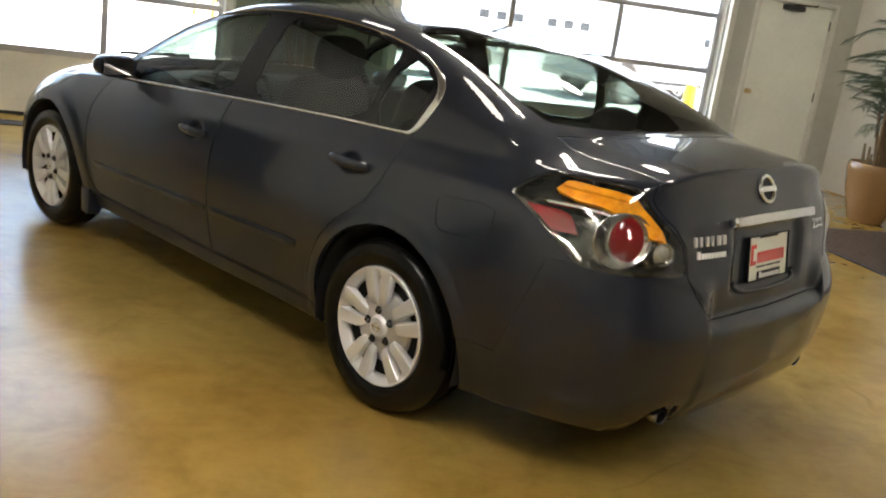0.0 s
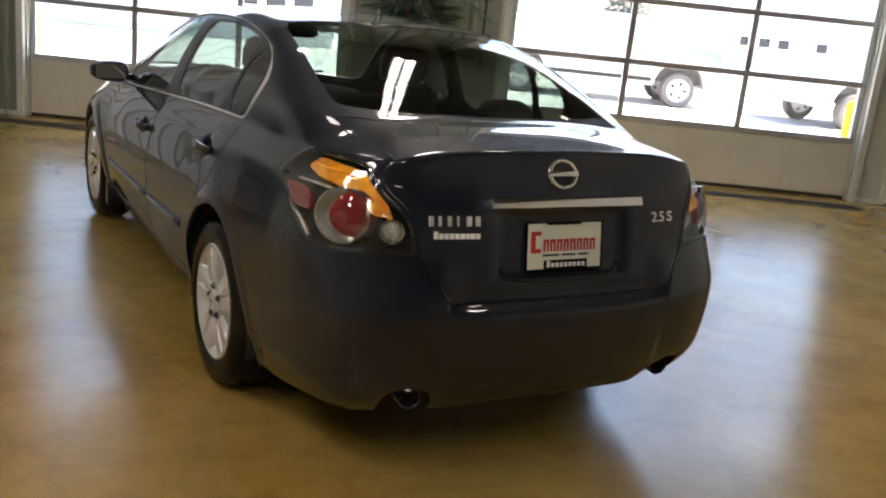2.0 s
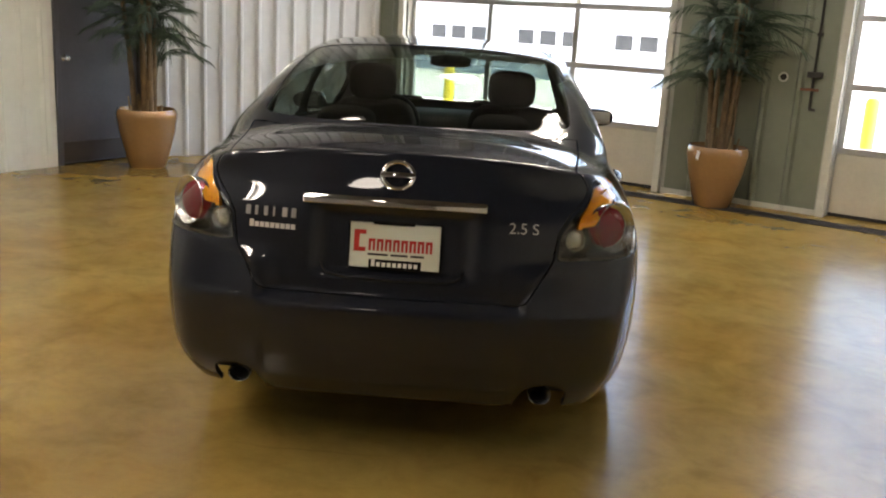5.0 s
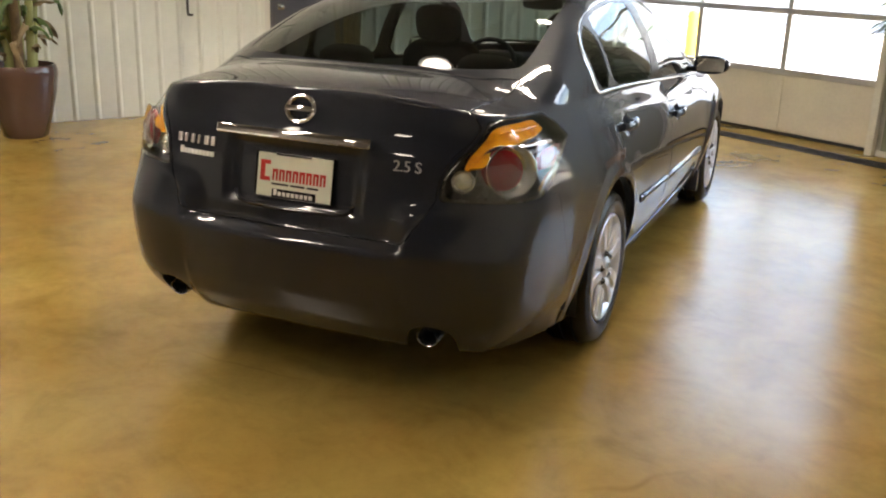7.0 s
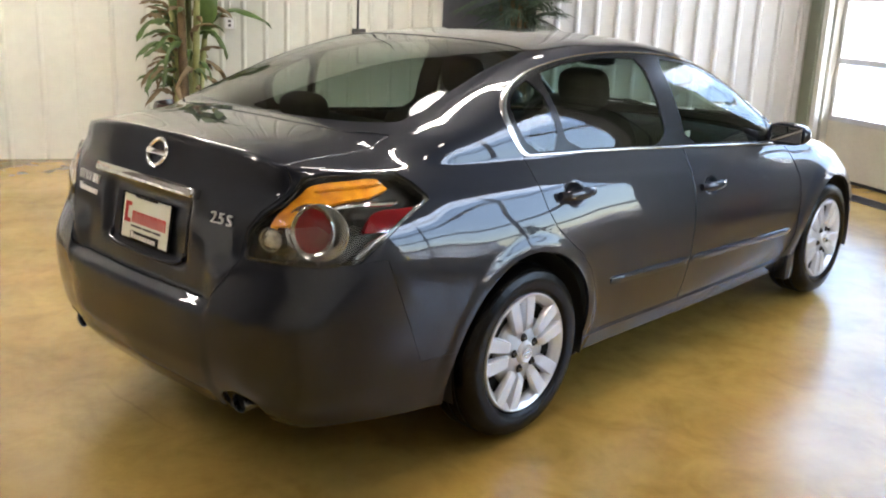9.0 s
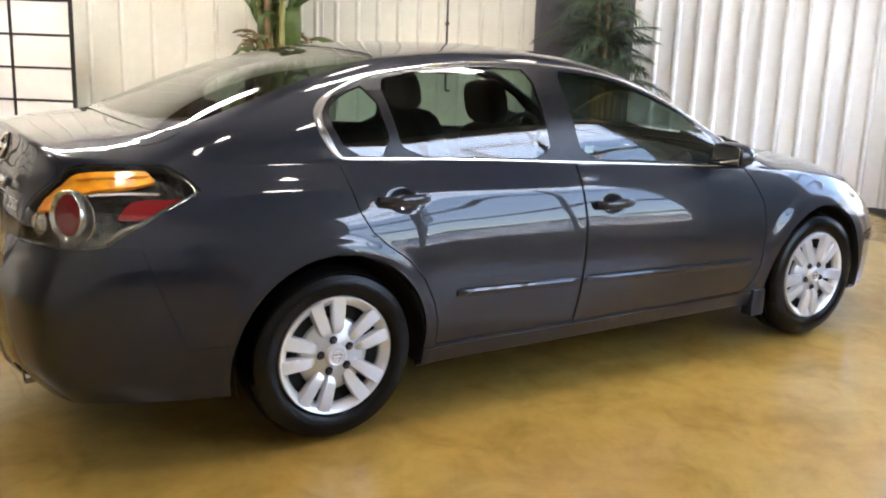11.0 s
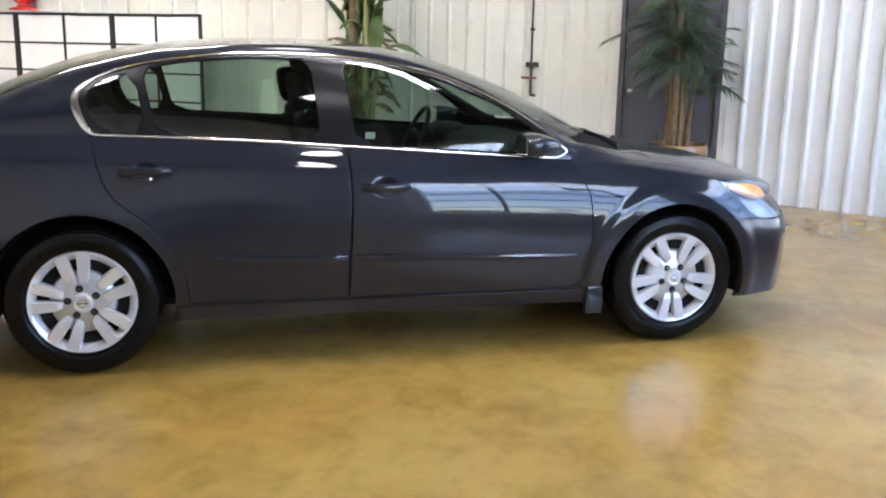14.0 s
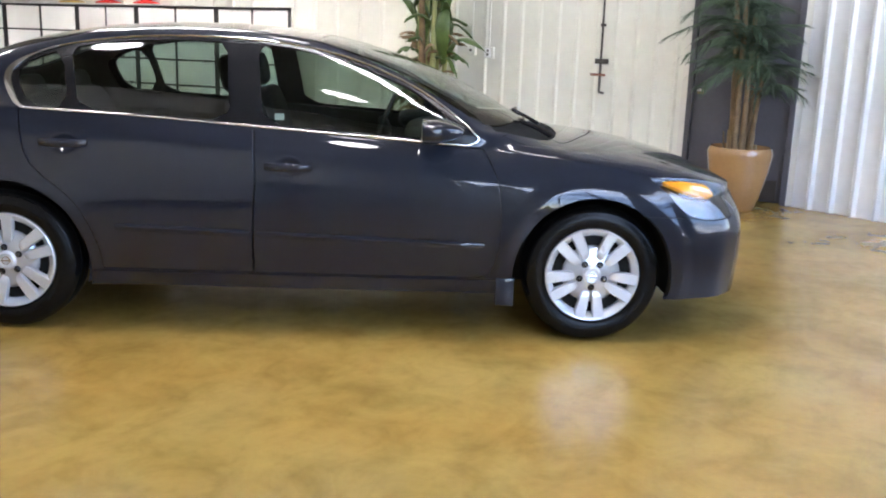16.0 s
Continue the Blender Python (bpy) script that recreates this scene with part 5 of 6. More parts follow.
part("inside_mirror", pad(0.0, 1.60, 1.315, 0.12, 0.018, 0.034, 0, 3.5), M_dash, car, "inside mirror", True)
part("centre_console", boxes(((-0.10, 0.9, 0.32), (0.10, 1.95, 0.60)), bevel=0.03), M_dash, car, "black centre console", True)
for pts in ([(0.50, 2.590, 0.955), (0.475, 2.53, 0.990), (0.42, 2.455, 1.016), (0.38, 2.45, 1.024)], [(-0.18, 2.60, 0.965), (-0.22, 2.54, 0.995), (-0.30, 2.485, 1.018), (-0.36, 2.475, 1.024)]):
    wiper = part("wiper", tube(pts, 0.011), M_blacktrim, car, "black wiper arm", True)
    tip = Vector(pts[-1])
    part("blade", tube([tip + Vector((0.12, -0.040, 0.002)), tip + Vector((0.0, 0.0, -0.004)), tip + Vector((-0.26, 0.040, -0.010))], 0.008), M_blacktrim, wiper, "wiper blade", True)

# ---- doors and fittings of the walls ----
def person_door(name, label, frame_mat, leaf_mat, knob_mat, width, height, hinge_side):
    """A flush door in a steel frame, standing in the xz plane and facing -y."""
    d = thing(name, label, "door", kind="structure")
    part("door_frame", boxes(((-0.05, -0.03, 0), (0.0, 0.12, height + 0.05)), ((width, -0.03, 0), (width + 0.05, 0.12, height + 0.05)), ((0.0, -0.03, height), (width, 0.12, height + 0.05)), bevel=0.004), frame_mat, d)
    leaf = part("door_leaf", boxes(((0.004, 0.02, 0.012), (width - 0.004, 0.065, height - 0.004)), bevel=0.003), leaf_mat, d)
    kx = 0.07 if hinge_side > 0 else width - 0.07
    k = part("door_handle", lathe([(0.030, 0.0), (0.030, -0.006), (0.012, -0.010), (0.012, -0.035), (0.022, -0.042), (0.028, -0.055), (0.024, -0.066), (0.004, -0.070)], 24, 'y'), knob_mat, leaf, "", True)
    k.matrix_basis = pose(kx, 0.02, 1.01)
    hx = width - 0.002 if hinge_side > 0 else 0.002
    for z in (0.22, 1.02, 1.82):
        part("hinge", tube([(hx, 0.012, z - 0.05), (hx, 0.012, z + 0.05)], 0.008), M_iron, d)
    return d


dA = person_door("door_1", "cream painted steel door beside the overhead door", M_trim, M_doorwhite, M_brass, DOOR_A[1] - DOOR_A[0] - 0.1, 2.01, 1)
dA.matrix_world = pose(DOOR_A[0] + 0.05, NY, 0)
part("door_closer", boxes(((0.30, -0.045, 1.93), (0.56, 0.018, 1.985)), bevel=0.008), M_iron, dA, "dark door closer")
part("closer_arm", tube([(0.42, -0.03, 1.99), (0.62, -0.16, 2.0), (0.74, 0.0, 2.03)], 0.008), M_iron, dA)
M_kick = shade("dark_bronze_plate", (0.045, 0.034, 0.028), 0.4, 0.2, 0.1, 4)
dW = person_door("door_2", "slate grey painted steel door with a dark kick plate", M_doorgrey, M_doorgrey, M_satin, DOOR_W[1] - DOOR_W[0] - 0.1, 2.05, 1)
dW.matrix_world = pose(WX, DOOR_W[0] + 0.05, 0, 0, 0, 90)
part("kick_plate", boxes(((0.03, 0.014, 0.03), (0.85, 0.0195, 0.22))), M_kick, dW, "dark bronze kick plate")
# closed recesses behind the two doors
part("door_recess", boxes(((DOOR_A[0], NY + 0.14, 0), (DOOR_A[1], NY + T, DOOR_A[2]))), M_trim, dA).matrix_parent_inverse = dA.matrix_world.inverted()
part("door_recess", boxes(((WX - T, DOOR_W[0], 0), (WX - 0.14, DOOR_W[1], DOOR_W[2]))), M_doorgrey, dW).matrix_parent_inverse = dW.matrix_world.inverted()


def lock_rod(label):
    """A long bolt rod on the wall with a lock case, a cross handle and a bent end."""
    r = thing("bolt_rod", label, "door bolt", group="wall bolts")
    part("rod", tube([(0, -0.045, 1.2), (0, -0.045, 3.6)], 0.011), M_iron, r)
    part("lower_rod", tube([(0, -0.045, 0.96), (0, -0.045, 1.22)], 0.013), M_iron, r)
    part("lock_case", boxes(((-0.055, -0.07, 1.225), (0.075, -0.022, 1.275)), bevel=0.006), M_iron, r)
    part("cross_handle", boxes(((-0.10, -0.062, 1.105), (0.06, -0.048, 1.13)), bevel=0.004), M_rust, r, "rusty cross handle")
    part("bent_end", tube([(0, -0.045, 0.965), (0.0, -0.045, 0.945), (0.05, -0.045, 0.94)], 0.012), M_iron, r)
    for z in (1.6, 2.4, 3.2):
        part("bracket", boxes(((-0.02, -0.06, z - 0.015), (0.02, -0.0, z + 0.015)), bevel=0.003), M_iron, r)
    return r


r1 = lock_rod("dark iron bolt rod with a rusty handle on the wall")
r1.matrix_world = pose(WX, 1.08, 0, 0, 0, 90)
r2 = copy_thing(r1, pose(0.34, NY, 0))
tagged(r2, "dark iron bolt rod with a cross handle beside the overhead door")

sock = thing("wall_socket", "grey electric box with a white socket on the wall", "socket", pose(WX + 0.034, -0.155, 1.29, 0, 0, 90))
part("box", boxes(((-0.06, -0.05, -0.06), (0.06, 0.0, 0.06)), bevel=0.005), M_trim, sock)
part("socket_plate", boxes(((-0.04, -0.055, -0.05), (0.04, -0.05, 0.05)), bevel=0.002), M_whitesteel, sock)
for z in (-0.02, 0.02):
    part("outlet", boxes(((-0.012, -0.0575, z - 0.012), (0.012, -0.055, z + 0.012)), bevel=0.001), M_iron, sock)
sw_ = thing("switch_box", "small grey switch box on the wall", "switch", pose(WX + 0.034, -0.36, 1.31, 0, 0, 90))
part("box", boxes(((-0.05, -0.045, -0.05), (0.05, 0.0, 0.05)), bevel=0.005), M_trim, sw_)
part("button", lathe([(0.016, -0.045), (0.014, -0.055), (0.002, -0.056)], 16, 'y'), M_iron, sw_)
for y in (-0.155, -0.36):
    c = thing("conduit", "thin grey steel conduit up the wall", "pipe", pose(WX + 0.034, y, 0), group="wall conduits")
    part("pipe", tube([(0.022, 0, 1.345), (0.022, 0, H)], 0.011), M_trim, c)
    for z in (1.9, 2.9):
        part("clip", boxes(((0, -0.02, z - 0.01), (0.036, 0.02, z + 0.01)), bevel=0.003), M_trim, c)
cap = thing("wall_port", "small dark round port in the wall", "wall port", pose(0.07, NY - 0.006, 1.21))
part("rim", lathe([(0.045, 0.0), (0.045, -0.012), (0.03, -0.014), (0.028, -0.004)], 28, 'y', False), M_trim, cap)
part("plug", lathe([(0.0285, -0.002), (0.0285, -0.006), (0.002, -0.007)], 24, 'y'), M_iron, cap)

# base angle of the north wall, trench drain with its grate, rug
for a, b in ((NW1.x + 0.06, DOOR_C[0] - 0.08), (DOOR_C[1] + 0.08, DOOR_B[0] - 0.08), (DOOR_B[1] + 0.08, DOOR_A[0]), (DOOR_A[1], EX)):
    tagged(part("baseboard", boxes(((a, NY - 0.042, 0), (b, NY - 0.036, 0.05))), M_trim), "thin painted steel base angle", "baseboard", kind="structure")
drain = thing("drain_grate", "black iron grate of the floor trench along the doors", "drain grate", pose(0, 5.06, 0.0))
part("grate_frame", boxes(((-4.7, 0.0, 0.0), (4.2, 0.014, 0.006)), ((-4.7, 0.206, 0.0), (4.2, 0.22, 0.006))), M_iron, drain)
# the slab has no trench: a thin black sheet gives its shade
part("trench_shadow", boxes(((-4.7, 0.015, 0.0), (4.2, 0.205, 0.0015))), M_rubber, drain, "black sheet standing in for the shade in the trench")
bm = bmesh.new()
for i in range(300):
    x = -4.69 + i * 0.0297
    box(bm, (x, 0.015, 0.0016), (x + 0.016, 0.205, 0.0055))
tagged(part("grate", bm, M_iron, drain), kind="stuff")
rug = thing("rug", "dark grey-brown carpet mat on the concrete floor", "rug", pose(3.66, 1.05, 0))
part("carpet", boxes(((0, 0, 0), (2.15, 2.25, 0.009)), bevel=0.003), M_mat, rug)
part("edging", boxes(((-0.03, -0.03, 0), (2.18, 0.0, 0.006)), ((-0.03, 2.25, 0), (2.18, 2.28, 0.006)), ((-0.03, 0, 0), (0.0, 2.25, 0.006)), ((2.15, 0, 0), (2.18, 2.25, 0.006))), M_rubber, rug, "black rubber edging")

# ---- shoji screen and what stands behind it ----
M_lacquer = shade("black_lacquered_wood", (0.014, 0.013, 0.013), 0.4, 0, 0.2, 30)
M_paper = shade("white_rice_paper", (0.74, 0.74, 0.71), 0.8, 0, 0.04, 8)


def screen_panel(w, h, cols, rows):
    p = thing("screen_panel", "folding screen panel of white paper in a black wooden grid", "folding screen", group="shoji screen")
    part("frame", boxes(((0, -0.012, 0.03), (0.035, 0.012, h)), ((w - 0.035, -0.012, 0.03), (w, 0.012, h)), ((0.035, -0.012, h - 0.03), (w - 0.035, 0.012, h)), ((0.035, -0.012, 0.10), (w - 0.035, 0.012, 0.14)), bevel=0.002), M_lacquer, p)
    for x in (0.0, w - 0.035):
        part("foot", boxes(((x, -0.016, 0.0), (x + 0.035, 0.016, 0.03))), M_lacquer, p)
    for i in range(1, cols):
        x = 0.035 + (w - 0.07) * i / cols
        part("upright", boxes(((x - 0.014, -0.010, 0.14), (x + 0.014, 0.010, h - 0.03))), M_lacquer, p)
    for j in range(1, rows):
        z = 0.14 + (h - 0.17) * j / rows
        part("cross_bar", boxes(((0.035, -0.008, z - 0.011), (w - 0.035, 0.008, z + 0.011))), M_lacquer, p)
    part("paper", boxes(((0.035, -0.002, 0.14), (w - 0.035, 0.002, h - 0.03))), M_paper, p)
    return p


fold = [(-5.10, -2.45), (-5.22, -3.65), (-5.10, -4.85), (-5.22, -6.05), (-5.02, -7.24), (-3.83, -7.46), (-2.63, -7.34), (-1.43, -7.46), (-0.23, -7.34)]
first = None
for (x0, y0), (x1, y1) in zip(fold, fold[1:]):
    m = pose(x0, y0, 0, 0, 0, math.degrees(math.atan2(y1 - y0, x1 - x0)))
    first = copy_thing(first, m) if first else screen_panel(1.205, 1.70, 2, 5)
    first.matrix_world = m
rack = thing("storage_rack", "grey steel rack behind the folding screen", "rack", pose(-5.40, -6.9, 0))
part("deck", boxes(((-0.14, 0, 1.70), (0.14, 2.6, 1.725)), bevel=0.003), M_trim, rack)
part("deck", boxes(((-0.14, 0, 0.90), (0.14, 2.6, 0.925)), bevel=0.003), M_trim, rack)
for x in (-0.12, 0.12):
    for y in (0.02, 2.58):
        part("post", boxes(((x - 0.015, y - 0.015, 0), (x + 0.015, y + 0.015, 1.70))), M_trim, rack)
M_redgloss = shade("red_enamel", (0.55, 0.035, 0.025), 0.25, 0, 0.1, 6, coat=0.5)
M_gold = shade("gold_paint", (0.55, 0.36, 0.08), 0.3, 0.8, 0.1, 8)


def globe(mat_body, label):
    """An old petrol pump globe: a flared foot, a neck and an upright round drum with a pale face."""
    g = thing("pump_globe", label, "pump globe", group="pump globes")
    part("foot", lathe([(0.165, 0.0), (0.165, 0.02), (0.13, 0.035), (0.075, 0.05), (0.06, 0.085)], 36), mat_body, g, "", True)
    drum = lathe([(0.02, -0.07), (0.155, -0.075), (0.185, -0.055), (0.195, 0.0), (0.185, 0.055), (0.155, 0.075), (0.02, 0.07)], 44, 'x')
    d = part("drum", drum, mat_body, g, "", True)
    d.matrix_basis = pose(0, 0, 0.265)
    f = part("face", lathe([(0.148, 0.074), (0.145, 0.080), (0.002, 0.082)], 40, 'x'), M_whitesteel, g, "pale round face", True)
    f.matrix_basis = pose(0, 0, 0.265)
    bm = bmesh.new()
    pts = [(0.085 * (0.085, 0.034)[i % 2] / 0.085 * math.sin(math.pi * i / 5), 0.265 + (0.085, 0.034)[i % 2] * math.cos(math.pi * i / 5)) for i in range(10)]
    lo = [bm.verts.new((0.082, y, z)) for y, z in pts]
    hi = [bm.verts.new((0.085, y, z)) for y, z in pts]
    bm.faces.new(hi)
    bm.faces.new(lo[::-1])
    for i in range(10):
        bm.faces.new((lo[i], lo[(i + 1) % 10], hi[(i + 1) % 10], hi[i]))
    part("mark", bm, M_redgloss, g, "red pointed mark")
    return g


g1 = globe(M_redgloss, "red enamel pump globe with a pale face, on the rack")
g1.matrix_world = pose(-5.40, -4.98, 1.725)
copy_thing(g1, pose(-5.40, -5.66, 1.725, 0, 0, 8))
g3 = globe(M_gold, "gold painted pump globe on the rack")
g3.matrix_world = pose(-5.40, -6.35, 1.725)

# ---- plants ----
M_pot_tan = shade("tan_glazed_clay", (0.30, 0.165, 0.065), 0.2, 0, 0.09, 3.0, coat=0.8)
M_pot_brown = shade("brown_glazed_clay", (0.085, 0.045, 0.035), 0.2, 0, 0.06, 1.2, coat=0.4)
M_soil = shade("bark_mulch", (0.07, 0.045, 0.03), 0.95, 0, 0.4, 40, 0.6, 90)
M_frond = shade("palm_leaf", (0.052, 0.082, 0.043), 0.5, 0, 0.35, 9)
M_frond_dry = shade("dry_palm_leaf", (0.20, 0.14, 0.07), 0.75, 0, 0.3, 9)
M_cane = shade("palm_cane", (0.15, 0.095, 0.04), 0.65, 0, 0.4, 14, 0.3, 60)
M_broad = shade("broad_leaf", (0.075, 0.125, 0.028), 0.4, 0, 0.35, 6)
M_stalk = shade("pale_green_stalk", (0.27, 0.28, 0.10), 0.5, 0, 0.25, 8)


def leaflet(bm, base, way, side, length, width, droop):
    """A folded, tapering blade of three lengths."""
    prev = None
    for k, (f, w) in enumerate(((0, 0.35), (0.35, 1.0), (0.72, 0.72), (1.0, 0.04))):
        p = base + way * (length * f) + Vector((0, 0, -droop * f * f * length))
        a, c = bm.verts.new(p - side * width * w * 0.5), bm.verts.new(p + side * width * w * 0.5 + Vector((0, 0, 0.004)))
        if prev:
            bm.faces.new((prev[0], a, c, prev[1]))
        prev = (a, c)


def frond_mesh(seed, length, rise, sag, pairs, mat, leaf):
    """A feathered frond that leaves the crown along x, rises and bows over."""
    r = random.Random(seed)
    bm = bmesh.new()
    pts = []
    for i in range(13):
        u = i / 12
        pts.append(Vector((length * (0.25 * u + 0.75 * u ** 1.25), 0.05 * math.sin(2.2 * u + seed), rise * math.sin(min(1, u * 1.15) * math.pi * 0.62) - sag * u ** 2.6)))
    tube(pts, 0.009, 5, bm, 0.25)
    for i in range(pairs):
        u = 0.22 + 0.78 * (i + 0.5) / pairs
        f = u * 12
        k = min(11, int(f))
        p = pts[k].lerp(pts[k + 1], f - k)
        d = (pts[k + 1] - pts[k]).normalized()
        side = d.cross(Vector((0, 0, 1))).normalized()
        for s in (-1, 1):
            ang = 0.95 - 0.45 * u + r.uniform(-0.14, 0.14)
            way = (d * math.cos(ang) + side * s * math.sin(ang) + Vector((0, 0, 0.18 + r.uniform(-0.12, 0.1)))).normalized()
            ln = leaf * (0.55 + 0.75 * math.sin(math.pi * min(1, u * 0.95))) * r.uniform(0.82, 1.12)
            leaflet(bm, p, way, way.cross(Vector((0, 0, 1))).normalized(), ln, 0.017 * r.uniform(0.8, 1.2), 0.55 + r.uniform(0, 0.5))
    me = bpy.data.meshes.new("frond")
    bm.to_mesh(me)
    bm.free()
    me.materials.append(mat)
    return me


FRONDS = [frond_mesh(s, 0.85 + 0.1 * (s % 3), 0.34 + 0.08 * (s % 2), 0.42 + 0.16 * (s % 3), 26, M_frond, 0.21) for s in range(5)]


def pot(bm_mat, height, rim, foot, parent, label):
    prof = [(foot * 0.92, 0.0), (foot, 0.012), (foot + (rim - foot) * 0.45, height * 0.32), (foot + (rim - foot) * 0.88, height * 0.62), (rim * 0.99, height * 0.76), (rim * 1.025, height * 0.86), (rim * 1.025, height * 0.92), (rim * 1.0, height * 0.965), (rim * 0.985, height * 0.985), (rim * 0.965, height), (rim * 0.93, height), (rim * 0.91, height * 0.93), (rim * 0.9, height * 0.86)]
    p = part("pot", lathe(prof, 56, 'z', False), bm_mat, parent, label, True)
    part("soil", lathe([(rim * 0.905, height * 0.885), (rim * 0.5, height * 0.91), (0.01, height * 0.905)], 40), M_soil, parent, "", True)
    return p


def potted_palm(name, label, seed, height, rim, foot, potlabel, top, fronds):
    r = random.Random(seed)
    t = thing(name, label, "potted palm", group="potted palms")
    pot(M_pot_tan, height, rim, foot, t, potlabel)
    for i in range(7):
        a, q = r.uniform(0, 6.28), rim * r.uniform(0.1, 0.42)
        lean = r.uniform(0.02, 0.14)
        z1 = top * (0.62 + 0.38 * i / 6)
        pts = [(q * math.cos(a) + lean * math.cos(a) * u ** 1.3, q * math.sin(a) + lean * math.sin(a) * u ** 1.3, height * 0.88 + (z1 - height * 0.88) * u) for u in (0, 0.25, 0.5, 0.75, 1)]
        part("cane", tube(pts, r.uniform(0.017, 0.034), 9, None, 0.6), M_cane, t, "", True)
        n = fronds // 7 + (1 if i < fronds % 7 else 0)
        for k in range(n):
            f = new("frond", FRONDS[r.randrange(5)])
            f.parent = t
            yaw = math.degrees(a) + 360 * (k + r.uniform(-0.25, 0.25)) / n
            p = Vector(pts[3]).lerp(Vector(pts[4]), r.uniform(-1.25, 1.0))
            f.matrix_basis = pose(p.x, p.y, p.z, r.uniform(-12, 12), r.uniform(-66, -8), yaw) @ Matrix.Scale(r.uniform(0.38, 0.62), 4)
    for i in range(8):
        a = r.uniform(0, 6.28)
        q = rim * r.uniform(0.3, 0.6)
        part("cut_stub", tube([(q * math.cos(a), q * math.sin(a), height * 0.88), (q * 1.12 * math.cos(a), q * 1.12 * math.sin(a), height * 0.88 + r.uniform(0.08, 0.24))], r.uniform(0.010, 0.020), 8, None, 0.6), M_frond_dry, t, "dry brown cut stem", True)
    return t


pw = potted_palm("potted_palm", "bushy green palm in a tan glazed pot beside the grey door", 3, 0.565, 0.28, 0.175, "tan glazed clay pot", 2.08, 84)
pw.matrix_world = pose(-5.07, 2.60, 0)
pg = potted_palm("potted_palm", "tall green palm in a tan glazed pot with paper tag", 11, 0.56, 0.275, 0.17, "tan glazed clay pot", 2.1, 90)
pg.matrix_world = pose(-0.34, 5.22, 0)
part("paper_tag", boxes(((-0.022, -0.291, 0.46), (0.018, -0.288, 0.54)), bevel=0.001), M_whitesteel, pg, "white paper tag").matrix_basis = pose(0, 0, 0, 0, 12, -35)
pa = potted_palm("potted_palm", "wide green palm in a tan glazed pot by the rug", 7, 0.57, 0.27, 0.17, "tan glazed clay pot", 1.7, 64)
pa.matrix_world = pose(5.08, 3.78, 0, 0, 0, 60)


def broad_leaf(seed, length, width, rise, sag):
    """A long strap-like leaf with a midrib fold and a torn, wavy edge."""
    r = random.Random(seed)
    bm = bmesh.new()
    rows = []
    for i in range(17):
        u = i / 16
        w = width * (math.sin(math.pi * min(1, 0.12 + u * 0.88)) ** 0.7) * (1 if u < 0.98 else 0.3) * (0.25 + 0.75 * min(1, u * 3.0))
        c = Vector((length * u ** 1.15, 0.03 * math.sin(3 * u + seed), rise * math.sin(u * math.pi * 0.6) - sag * u ** 3))
        wave = 0.018 * math.sin(14 * u + seed) + r.uniform(-0.006, 0.006)
        rows.append([bm.verts.new(c + Vector((0, -w / 2, wave - 0.03 * u))), bm.verts.new(c + Vector((0, -w * 0.22, 0.008))), bm.verts.new(c), bm.verts.new(c + Vector((0, w * 0.22, 0.008))), bm.verts.new(c + Vector((0, w / 2, -wave - 0.03 * u)))])
    for a, b in zip(rows, rows[1:]):
        for k in range(4):
            bm.faces.new((a[k], a[k + 1], b[k + 1], b[k]))
    me = bpy.data.meshes.new("leaf")
    bm.to_mesh(me)
    bm.free()
    me.materials.append(M_broad)
    me.polygons.foreach_set("use_smooth", [True] * len(me.polygons))
    return me


BROAD = [broad_leaf(s, 0.62 + 0.1 * s, 0.15 + 0.03 * (s % 2), 0.2 + 0.05 * s, 0.35 + 0.12 * (s % 3)) for s in range(4)]
SMALL = [broad_leaf(s + 20, 0.26, 0.05, 0.08, 0.16) for s in range(3)]
WILTED = [m.copy() for m in SMALL]
for m in WILTED:
    m.materials.clear()
    m.materials.append(M_frond_dry)
pn = thing("potted_plant", "tall cane plant with broad drooping leaves in a brown glazed pot", "potted plant", pose(-5.0, -0.58, 0))
pot(M_pot_brown, 0.60, 0.285, 0.18, pn, "dark brown glazed clay pot")
rp = random.Random(21)
for i in range(8):
    a, q = 2.4 * i + rp.uniform(-0.3, 0.3), rp.uniform(0.03, 0.12)
    top = (2.35, 2.1, 1.75, 2.25, 1.5, 1.95, 1.35, 2.2)[i]
    pts = [(q * math.cos(a) * (1 + 0.8 * u), q * math.sin(a) * (1 + 0.8 * u), 0.53 + (top - 0.53) * u) for u in (0, 0.3, 0.6, 1)]
    part("cane", tube(pts, rp.uniform(0.034, 0.048), 12, None, 0.6), M_stalk if i % 4 else M_cane, pn, "", True)
    for k in range(4):
        f = new("leaf", BROAD[rp.randrange(4)])
        f.parent = pn
        p = Vector(pts[2]).lerp(Vector(pts[3]), rp.uniform(-0.2, 1.0))
        tilt = rp.uniform(-40, -12) if k == 0 else rp.uniform(-84, -62)
        f.matrix_basis = pose(p.x, p.y, p.z, rp.uniform(-20, 20), tilt, math.degrees(a) + k * 97 + rp.uniform(-30, 30)) @ Matrix.Scale(rp.uniform(0.6, 0.95), 4)
for i in range(64):
    a, z = rp.uniform(0, 6.28), rp.uniform(0.62, 1.35)
    f = new("leaf", (SMALL + WILTED + WILTED)[rp.randrange(9)])
    f.parent = pn
    f.matrix_basis = pose(0.11 * math.cos(a), 0.11 * math.sin(a), z, rp.uniform(-25, 25), rp.uniform(-65, 25), math.degrees(a)) @ Matrix.Scale(rp.uniform(0.7, 1.25), 4)

